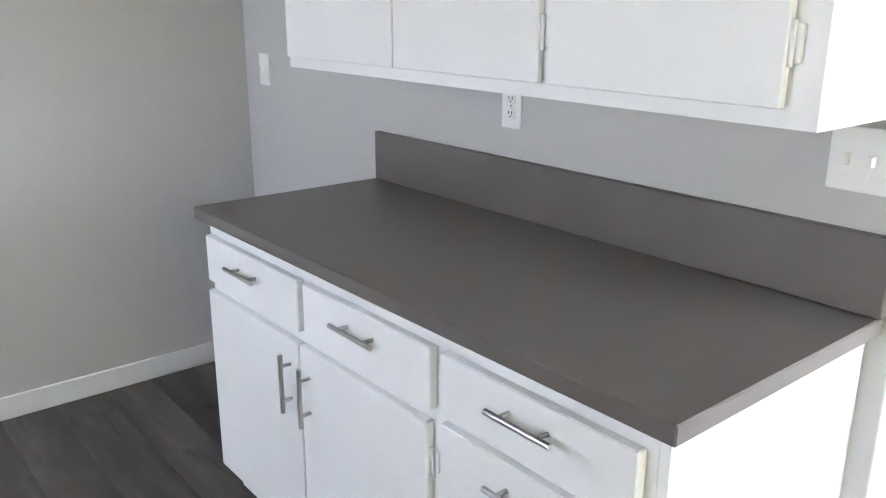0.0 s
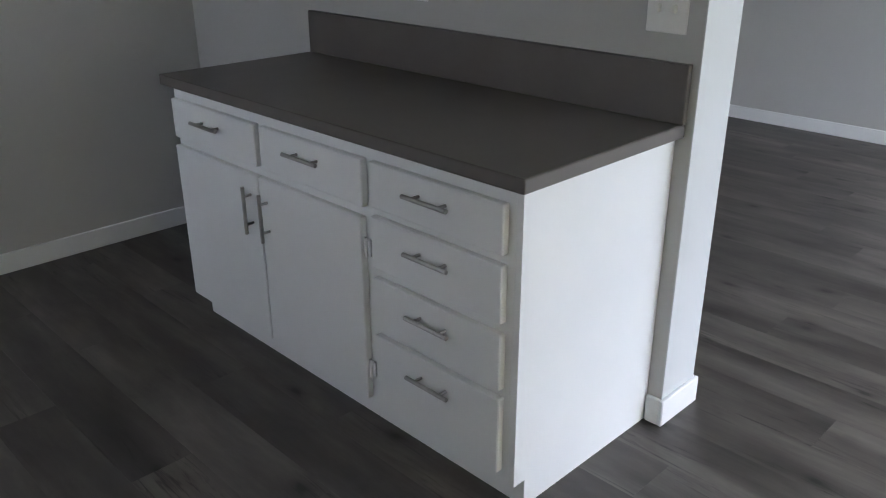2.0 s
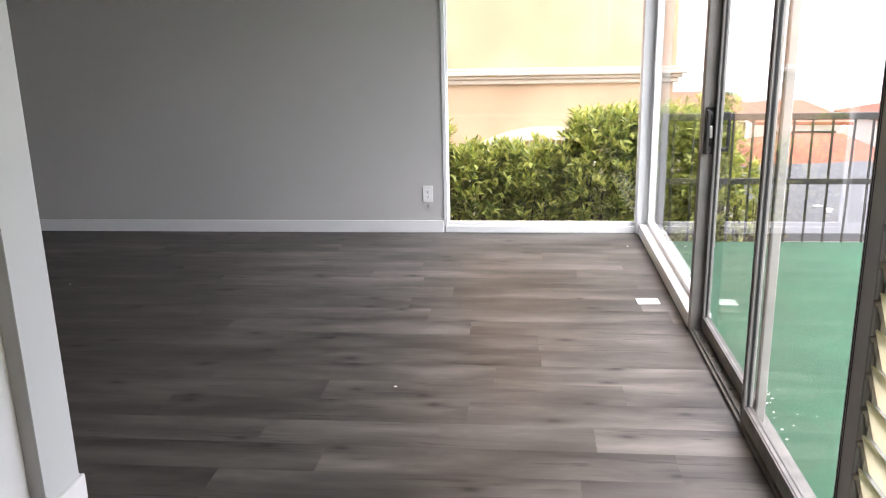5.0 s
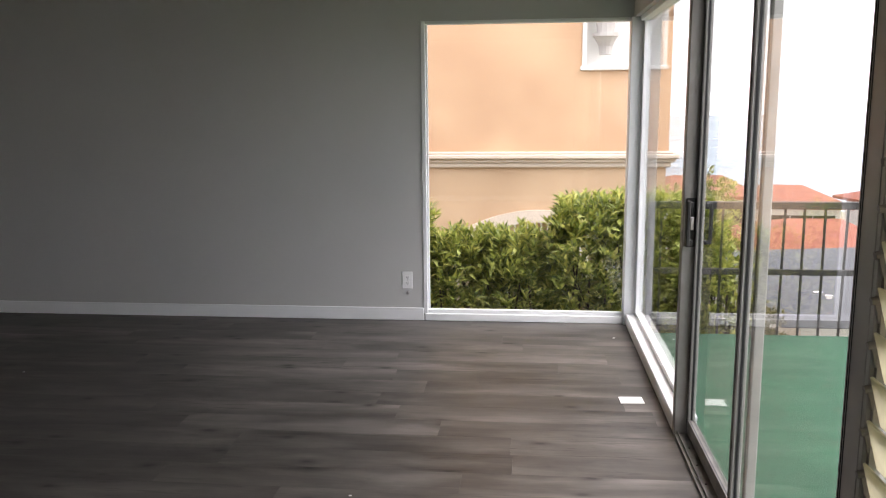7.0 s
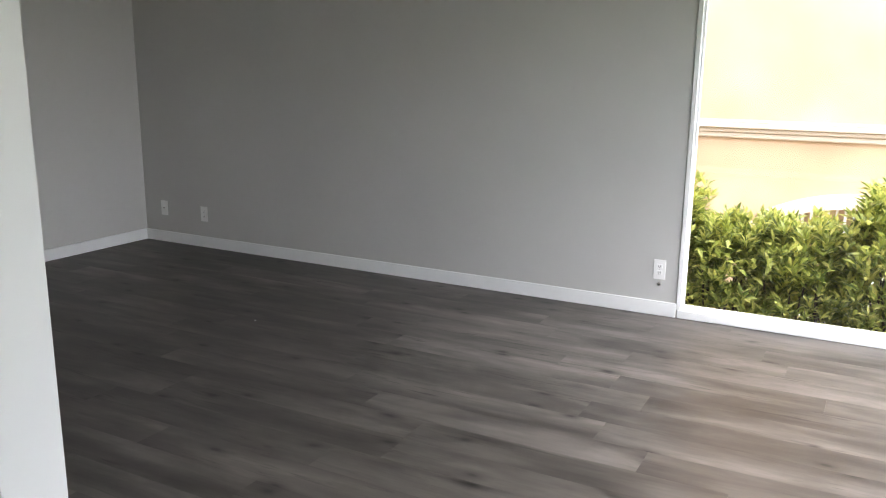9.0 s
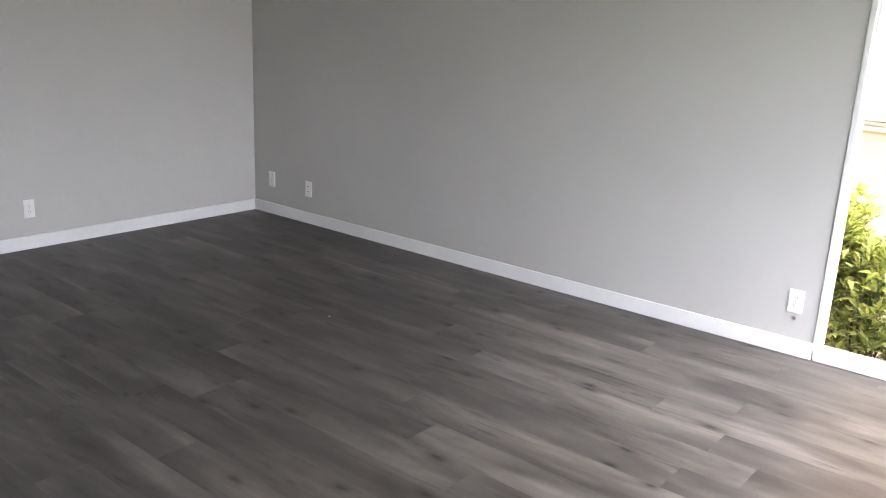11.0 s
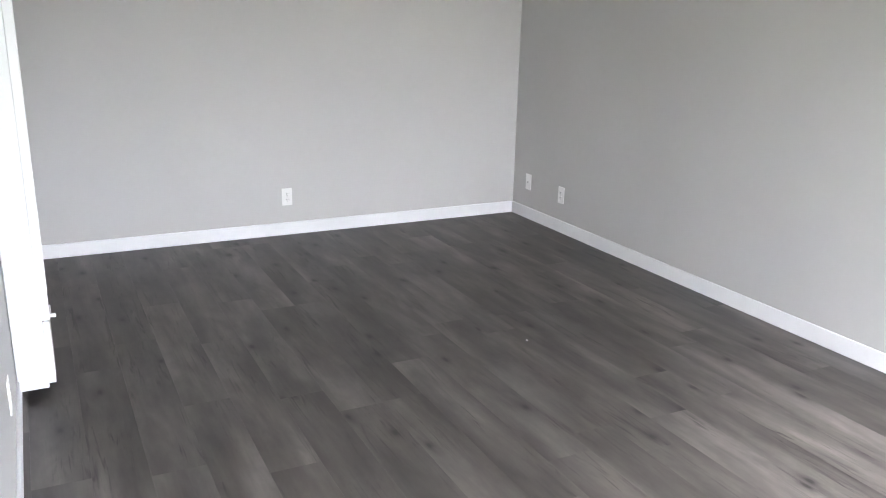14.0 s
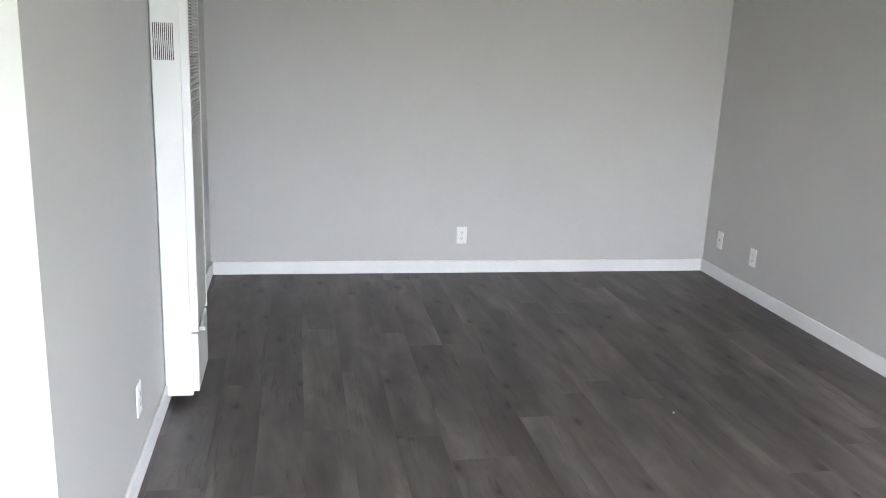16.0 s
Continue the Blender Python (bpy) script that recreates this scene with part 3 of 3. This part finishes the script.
# ---- wall heater ----
HX0, HX1, HY, HZ0, HZ1 = -1.905, -1.545, 0.347, 0.042, 1.80
wh = thing("wall_heater", ((HX0 + HX1) / 2, P1, HZ0), "tall cream enamel wall furnace with louvred front", "heater")
bd = part("body", boxes((HX0, HX1, P1 + 0.004, HY - 0.03, HZ0, HZ1), bevel=0.004), CREAM, wh)
cover = part("front_cover", boxes((HX0, HX0 + 0.012, HY - 0.03, HY, 0.33, HZ1), (HX1 - 0.012, HX1 + 0.003, HY - 0.035, HY, 0.33, HZ1), (HX0, HX1, HY - 0.03, HY, HZ1 - 0.02, HZ1), bevel=0.003), CREAM, wh)
low = part("lower_cover", boxes((HX0, HX0 + 0.012, HY - 0.03, HY - 0.004, 0.062, 0.322), (HX1 - 0.012, HX1, HY - 0.03, HY - 0.004, 0.062, 0.322), (HX0 + 0.012, HX1 - 0.012, HY - 0.03, HY - 0.004, 0.062, 0.078), bevel=0.003), CREAM, wh)
part("inner_panel", boxes((HX0 + 0.012, HX1 - 0.012, HY - 0.03, HY - 0.026, 0.078, HZ1 - 0.02)), ALU_DARK, wh)
slat_bm = box(bmesh.new(), HX0 + 0.012, HX1 - 0.012, -0.004, 0.004, -0.0032, 0.0032)
slat_me = mesh_of("slat", slat_bm, SLAT)
z = 0.09
while z < HZ1 - 0.03:
    if not 0.314 < z < 0.342:
        s = new("slat", slat_me)
        s.parent = cover if z > 0.33 else low
        s.matrix_basis = Matrix.Translation((0, HY - 0.006, z)) @ Euler((radians(-12), 0, 0)).to_matrix().to_4x4()
    z += 0.0125
part("lever", boxes((-1.70, -1.575, HY - 0.002, HY + 0.006, 0.328, 0.340), (-1.59, -1.575, HY + 0.006, HY + 0.022, 0.327, 0.341), bevel=0.002), CREAM, wh, "small cream lever")
for k in range(11):
    yy = P1 + 0.014 + 0.0072 * k
    part("vent_slot", boxes((HX1 - 0.002, HX1 + 0.001, yy, yy + 0.0032, 1.445, 1.585)), DARK, bd)

# ---- card on the floor ----
cd = thing("card", (2.056, 2.218, 0), "small white card lying on the floor", "card")
cb = box(bmesh.new(), -0.058, 0.058, -0.044, 0.044, 0.0, 0.004, bevel=0.001)
c = part("sheet", cb, CARD, cd)
c.matrix_basis = Euler((0, 0, radians(3))).to_matrix().to_4x4()
c.matrix_parent_inverse = Matrix()

for px, py, pr in ((0.874, 1.095, 0.006), (2.08, 3.34, 0.008), (-1.28, 2.402, 0.006)):
    e = thing("paint_chip", (px, py, 0), "tiny white paint chip lying on the floor", "paint chip", group="paint chips")
    cbm = bmesh.new()
    bmesh.ops.create_icosphere(cbm, subdivisions=1, radius=pr, matrix=Matrix.Translation((px, py, 0.0015)) @ Matrix.Diagonal((1.3, 0.8, 0.3, 1)))
    part("chip", cbm, CARD, e)

# ---- balcony ----
structure("balcony_floor", boxes((XR + 0.12, 4.3, -2.2, 3.72, -0.25, -0.07)), CONCRETE, "pale concrete balcony slab edge", "balcony")
structure("turf", boxes((XR + 0.12, 4.28, -2.18, 3.69, -0.07, -0.055), bevel=0.004), TURF, "worn green artificial turf on the balcony", "turf")
crumbs = bmesh.new()
crng = random.Random(9)
for _ in range(18):
    cx, cy = (2.36 + abs(crng.gauss(0, 0.05)), crng.gauss(1.05, 0.22)) if crng.random() < 0.6 else (crng.uniform(2.4, 3.6), crng.uniform(0.6, 3.4))
    bmesh.ops.create_icosphere(crumbs, subdivisions=1, radius=crng.uniform(0.002, 0.006), matrix=Matrix.Translation((cx, cy, -0.053)) @ Matrix.Diagonal((1.2, 0.8, 0.4, 1)))
tagged(part("paint_crumbs", crumbs, CARD), "scattered white paint crumbs on the green turf", "paint crumbs", kind="stuff")
rl = thing("balcony_railing", (3.2, 3.77, -0.12), "dark iron balcony railing with thin upright bars", "railing")
part("top_rail", boxes((2.33, 4.3, 3.745, 3.795, 0.775, 0.822), bevel=0.004), IRON, rl)
part("middle_rail", boxes((2.33, 4.3, 3.752, 3.788, 0.335, 0.375), bevel=0.003), IRON, rl)
part("post", boxes((4.255, 4.3, 3.75, 3.79, -0.25, 0.775), bevel=0.003), IRON, rl)
part("post", boxes((2.33, 2.37, 3.75, 3.79, -0.25, 0.775), bevel=0.003), IRON, rl)
bar_me = mesh_of("baluster", box(bmesh.new(), -0.007, 0.007, -0.007, 0.007, -0.17, 0.775, bevel=0.0015), IRON)
for k in range(14):
    b = new("baluster", bar_me)
    b.parent, b.matrix_basis = rl, rl.matrix_basis.inverted() @ Matrix.Translation((2.415 + 0.131 * k, 3.77, 0)) @ Euler((0, radians(0.5 * math.sin(2.3 * k)), radians(3 * math.sin(k)))).to_matrix().to_4x4()

# ---- hedge shrubs ----
def leaf_cluster(verts, faces, rng, c, direction, n, size):
    for _ in range(n):
        d = (direction * 0.75 + Vector((rng.uniform(-1, 1), rng.uniform(-1, 1), rng.uniform(-0.6, 0.8)))).normalized()
        side = d.cross(Vector((rng.uniform(-0.4, 0.4), rng.uniform(-0.4, 0.4), 1))).normalized()
        up = side.cross(d)
        L = size * rng.uniform(0.7, 1.2)
        w = L * rng.uniform(0.13, 0.19)
        b0 = c + d * 0.012
        i = len(verts)
        verts += [b0, b0 + d * L * 0.45 + side * w + up * w * 0.35, b0 + d * L - up * L * 0.1, b0 + d * L * 0.45 - side * w + up * w * 0.35, b0 + d * L * 0.5]
        faces += [(i, i + 1, i + 4), (i + 1, i + 2, i + 4), (i + 2, i + 3, i + 4), (i + 3, i, i + 4)]


LEAF_ME = []


def leaf_mesh():
    if not LEAF_ME:
        me = bpy.data.meshes.new("leaf")
        me.from_pydata([(0, 0, 0), (0.017, 0.036, 0.006), (0, 0.08, -0.008), (-0.017, 0.036, 0.006), (0, 0.04, 0)], [], [(0, 1, 4), (1, 2, 4), (2, 3, 4), (3, 0, 4)])
        me.materials.append(LEAF)
        LEAF_ME.append(me)
    return LEAF_ME[0]


def shrub(at, rx, ry, height, seed, clusters, label, leaf=LEAF, size=0.085, name="shrub", stems=6, low=0.0, own=0):
    rng = random.Random(seed)
    x, y, z0 = at
    sh = thing(name, at, label, "shrub", group="hedge" if name == "shrub" else "")
    tb = bmesh.new()
    for k in range(stems):
        a = 2 * math.pi * k / stems + rng.uniform(-0.4, 0.4)
        p0 = Vector((x + 0.05 * math.cos(a), y + 0.05 * math.sin(a), z0))
        p1 = p0 + Vector((rx * 0.35 * math.cos(a), ry * 0.35 * math.sin(a), height * 0.4))
        rod(tb, p0, p1, 0.022, 0.015, 7)
        for _ in range(3):
            p2 = p1 + Vector((rng.uniform(-0.45, 0.45) * rx, rng.uniform(-0.45, 0.45) * ry, height * rng.uniform(0.25, 0.5)))
            rod(tb, p1, p2, 0.012, 0.005, 6)
    part("trunk", tb, BARK, sh)
    verts, faces = [], []
    for k in range(clusters):
        a, h = rng.uniform(0, 2 * math.pi), low + (1 - low) * rng.random() ** 0.7
        rr = math.sqrt(rng.uniform(0.04, 1.0))
        bulge = (0.62 + 0.5 * math.sin(math.pi * min(1.0, 0.15 + 0.8 * h))) * (1 + 0.22 * math.sin(3 * a + seed) + 0.15 * math.sin(7 * h + 2 * a))
        p = Vector((x + rx * rr * bulge * math.cos(a), y + ry * rr * bulge * math.sin(a), z0 + height * h * (1 + 0.035 * math.sin(5 * a + 2 * seed) + rng.uniform(-0.05, 0.045))))
        out = Vector((math.cos(a) * 0.5, math.sin(a) * 0.5, 0.35 + 0.8 * h)).normalized()
        leaf_cluster(verts, faces, rng, p, out, rng.randint(6, 9), size)
    # young upright shoots above the clipped top
    for k in range(clusters // 75):
        a, rr = rng.uniform(0, 2 * math.pi), rng.uniform(0.1, 0.85)
        p = Vector((x + rx * rr * math.cos(a), y + ry * rr * math.sin(a), z0 + height * rng.uniform(0.95, 1.0)))
        for step in range(4):
            leaf_cluster(verts, faces, rng, p + Vector((rng.uniform(-0.01, 0.01), 0, 0.03 * step)), Vector((0, 0, 1)), 4, size * 0.8)
    me = bpy.data.meshes.new("crown")
    me.from_pydata([tuple(v) for v in verts], [], faces)
    me.materials.append(leaf)
    cr = new("crown", me)
    cr.parent = sh
    cr.matrix_parent_inverse = sh.matrix_basis.inverted()
    cr["kind"] = "stuff"
    # a few outermost leaves towards the window as pieces of their own
    for k in range(own):
        a, h = rng.uniform(-2.5, -0.6), rng.uniform(0.55, 1.0)
        p = Vector((x + rx * 1.05 * math.cos(a), y + ry * 1.12 * math.sin(a), z0 + height * h))
        lf = new("leaf", leaf_mesh())
        lf.parent = cr
        lf.matrix_basis = Matrix.Translation(p) @ Euler((rng.uniform(-0.9, 0.5), rng.uniform(-0.6, 0.6), rng.uniform(0, 6.28))).to_matrix().to_4x4()
    return sh


GZ = -1.0
for k, (sx, sy, rx, ry, top, n, low) in enumerate(((0.56, 4.42, 0.36, 0.34, 0.63, 700, 0.5), (1.02, 4.40, 0.36, 0.32, 0.45, 950, 0.3), (1.48, 4.40, 0.40, 0.34, 0.46, 1150, 0.25), (2.02, 4.40, 0.44, 0.36, 0.70, 1450, 0.2), (2.42, 4.42, 0.42, 0.34, 0.73, 1200, 0.2), (2.78, 4.42, 0.28, 0.30, 0.66, 700, 0.2), (3.08, 4.36, 0.12, 0.14, 0.34, 110, 0.3), (-0.3, 4.5, 0.45, 0.36, 0.55, 400, 0.2))):
    shrub((sx, sy, GZ), rx, ry, top - GZ, 11 + k, n, "dense green broad-leaved shrub in the hedge", low=low, size=0.082, own=45 if k < 6 else 0)

# ---- neighbouring stucco building ----
NY = 8.0
nb = thing("apartment_building", (-2.0, NY, -3), "peach stucco neighbouring building with pale moulding", "building")
part("upper_wall", boxes((-9, 2.13, NY, NY + 8, 0.88, 7.0), (2.13, 3.08, NY, NY + 8, 0.88, 1.875), (2.13, 3.08, NY, NY + 8, 3.6, 7.0), (3.08, 3.14, NY, NY + 8, 0.88, 7.0), (2.13, 3.08, NY + 0.3, NY + 8, 1.875, 3.6)), STUCCO_UP, nb, "peach stucco wall")
part("lower_wall", boxes((-9, 0.70, NY + 0.02, NY + 8, -4, 0.735), (0.70, 2.60, NY + 0.3, NY + 8, -4, 0.12), (0.70, 2.60, NY + 0.02, NY + 8, 0.16, 0.735), (2.60, 3.12, NY + 0.02, NY + 8, -4, 0.735)), STUCCO_LOW, nb, "darker tan stucco wall")
part("cornice", boxes((-9, 3.17, NY - 0.03, NY + 8, 0.735, 0.795), (-9, 3.21, NY - 0.07, NY + 8, 0.795, 0.84), (-9, 3.25, NY - 0.12, NY + 8, 0.84, 0.89), (-9, 3.19, NY - 0.06, NY + 8, 0.89, 0.92), bevel=0.01), STONE, nb, "pale stepped moulding band")
part("roof", boxes((-9.4, 3.6, NY - 0.4, NY + 8.4, 7.0, 7.2)), TILE, nb)
# arched opening behind the hedge
ab = bmesh.new()
acx, ahw, arise, az = 1.65, 0.95, 0.27, -0.13
prev = None
for k in range(25):
    u = -1 + 2 * k / 24
    p = (acx + ahw * u, az + arise * (1 - u * u))
    if prev:
        q0, q1 = prev, p
        vs = [ab.verts.new((q[0], yy, q[1] + dz)) for q in (q0, q1) for yy in (NY - 0.05, NY + 0.10) for dz in (-0.06, 0.09)]
        bmesh.ops.convex_hull(ab, input=vs)
        part("spandrel", boxes((q0[0], q1[0], NY + 0.02, NY + 0.3, (q0[1] + q1[1]) / 2, 0.16)), STUCCO_LOW, nb)
    prev = p
box(ab, acx - ahw - 0.06, acx - ahw + 0.1, NY - 0.05, NY + 0.1, -3, az)
box(ab, acx + ahw - 0.1, acx + ahw + 0.06, NY - 0.05, NY + 0.1, -3, az)
arch = part("arch_surround", ab, STONE, nb, "pale arched surround")
for k in range(22):
    xx = acx - ahw + 0.12 + k * (2 * ahw - 0.24) / 21
    u = (xx - acx) / ahw
    part("grille_bar", boxes((xx - 0.012, xx + 0.012, NY + 0.04, NY + 0.06, -1.5, az + arise * (1 - u * u) - 0.05)), CHALK, arch)
# white window surround with a hanging bracket
wf = part("window_surround", boxes((2.13, 2.18, NY - 0.03, NY + 0.3, 1.875, 3.6), (3.03, 3.08, NY - 0.03, NY + 0.3, 1.875, 3.6), (2.11, 3.10, NY - 0.05, NY + 0.3, 1.845, 1.895), bevel=0.008), CHALK, nb, "white window surround")
part("window_panel", boxes((2.18, 3.03, NY + 0.2, NY + 0.24, 1.895, 3.6)), CHALK, wf)
kb = bmesh.new()
for z0, z1, r0, r1 in ((2.02, 2.115, 0.075, 0.075), (2.115, 2.145, 0.085, 0.095), (2.145, 2.215, 0.095, 0.135), (2.215, 2.255, 0.15, 0.15), (2.255, 2.56, 0.10, 0.13), (2.56, 3.24, 0.14, 0.13)):
    rod(kb, (2.39, NY - 0.02, z0), (2.39, NY - 0.02, z1), r0, r1, 12)
part("bracket", kb, BRACKET, wf, "grey plaster bracket")

# ---- far houses, hillside, sea ----
def house(name, cx, cy, w, dpt, z0, eave, ridge, turn, label, wall_mat, roof_mat, hip=0.35):
    e = thing(name, (cx, cy, z0), label, "house")
    m = Matrix.Translation((cx, cy, 0)) @ Euler((0, 0, radians(turn))).to_matrix().to_4x4()
    bm = boxes((-w / 2, w / 2, -dpt / 2, dpt / 2, z0, eave))
    bm.transform(m)
    part("wall", bm, wall_mat, e)
    bm = bmesh.new()
    o = 0.5
    a = [(-w / 2 - o, -dpt / 2 - o, eave), (w / 2 + o, -dpt / 2 - o, eave), (w / 2 + o, dpt / 2 + o, eave), (-w / 2 - o, dpt / 2 + o, eave)]
    rr = w / 2 * (1 - hip)
    vs = [bm.verts.new(p) for p in a] + [bm.verts.new((x, y, zz - 0.15)) for x, y, zz in a] + [bm.verts.new((-rr, 0, ridge)), bm.verts.new((rr, 0, ridge))]
    for f in ((0, 1, 9, 8), (1, 2, 9), (2, 3, 8, 9), (3, 0, 8), (0, 4, 5, 1), (1, 5, 6, 2), (2, 6, 7, 3), (3, 7, 4, 0), (4, 7, 6, 5)):
        bm.faces.new([vs[i] for i in f])
    bm.transform(m)
    part("roof", bm, roof_mat, e)
    for k in range(3):
        xx = -w / 2 + w * (k + 0.7) / 3.4
        bm = boxes((xx - 0.5, xx + 0.5, -dpt / 2 - 0.04, -dpt / 2 + 0.02, eave - 1.7, eave - 0.5))
        bm.transform(m)
        part("window", bm, DARK, e)
    return e


house("house", 9.65, 22.5, 4.1, 8.0, -8, -2.75, -1.8, 0, "white house with a broad terracotta tile roof", CHALK, TILE, 0.63)
house("house", 7.9, 20.2, 1.1, 2.2, -8, -2.15, -1.75, 0, "small white wing with a terracotta roof", CHALK, TILE, 0.2)
house("house", 15.2, 44.0, 3.6, 8.0, -10, -3.5, -2.85, -4, "distant house with terracotta tile roof", CHALK, TILE, 0.5)
house("house", 10.0, 41.0, 3.2, 7.0, -10, -2.75, -2.1, 2, "distant house with low terracotta roof", CHALK, TILE, 0.2)
house("house", 24.0, 40.0, 10.0, 9.0, -10, -3.4, -2.2, 10, "distant white house with terracotta roof", CHALK, TILE)
fr = house("garage", 10.05, 16.5, 7.0, 6.0, -6, -2.35, -1.6, 0, "low building with grey hipped roofing and pale walls", CHALK, ASPHALT, 0.7)
for vx, vy, vs in ((7.05, 14.2, 0.06), (7.15, 13.9, 0.05)):
    part("roof_vent", boxes((vx - vs, vx + vs, vy - vs / 2, vy + vs / 2, -2.22, -2.12), (vx - vs * 1.4, vx + vs * 1.4, vy - vs * 0.7, vy + vs * 0.7, -2.12, -2.09), bevel=0.01), CHALK, fr)
shrub((5.45, 12.2, -3.4), 0.42, 0.5, 1.4, 77, 420, "sparse dry brownish bush below the balcony", LEAF_DRY, 0.09, "dry_bush")
shrub((4.55, 12.0, -4.0), 0.5, 0.5, 4.1, 91, 420, "tall yellow-green shrub beyond the hedge", LEAF, 0.1, "tall_shrub", low=0.7)

gb = bmesh.new()
N = 40
grid = []
for j in range(N + 1):
    y = -300 + 3300 * (j / N) ** 2.2 if j else -300
    row = []
    for i in range(N + 1):
        u = -1 + 2 * i / N
        x = 1600 * u * abs(u) ** 1.2
        dist = max(0.0, math.hypot(max(0, y - 6), max(0, x - 5)))
        zz = -1.05 - min(dist, 12) * 0.32 - min(max(0, dist - 12), 600) * 0.11
        row.append(gb.verts.new((x, y, max(zz, -75))))
    grid.append(row)
for j in range(N):
    for i in range(N):
        gb.faces.new((grid[j][i], grid[j][i + 1], grid[j + 1][i + 1], grid[j + 1][i]))
structure("ground", gb, EARTH, "dry sloping hillside below the balcony", "ground")
structure("water", boxes((-3000, 3000, 300, 4500, -62, -60)), SEA, "pale hazy sea to the horizon", "sea")

# ---- floor planks ----
PW, PL, SEAM = 0.183, 1.22, 0.60
# where one end joint of a row lies along x, counted in rows from the seam at y = SEAM
JOINT = {0: 0.44, 1: 1.19, 2: -1.855, 4: -0.96, 5: 0.25, 6: -0.08, 7: -0.305, 8: 0.79, 9: -0.215, 11: -0.73, 12: -0.447, 13: 0.29}
plank_me = {}
rng = random.Random(5)


def plank(x0, x1, y0, y1):
    key = (round(x1 - x0, 3), round(y1 - y0, 3))
    if key not in plank_me:
        bm = box(bmesh.new(), 0, key[0] - 0.0003, 0, key[1] - 0.0003, -0.006, 0.0)
        plank_me[key] = mesh_of("plank", bm, FLOOR)
    ob = new("plank", plank_me[key])
    ob.parent = floor
    ob.matrix_basis = Matrix.Translation((x0, y0, 0))


for row in range(math.floor((YS - SEAM) / PW), math.ceil((YF - SEAM) / PW)):
    y, y1 = max(SEAM + PW * row, YS), min(SEAM + PW * (row + 1), YF + 0.02)
    xa = XL if y1 > P0 else XK
    joint = JOINT.get(row, PL * (row * 0.37 + rng.uniform(-0.08, 0.08)))
    x = joint - PL * math.ceil((joint - xa) / PL)
    while x < XR:
        a, b = max(x, xa - 0.01), min(x + PL, XR + 0.004)
        if b - a > 0.03:
            plank(a, b, y, y1)
        x += PL
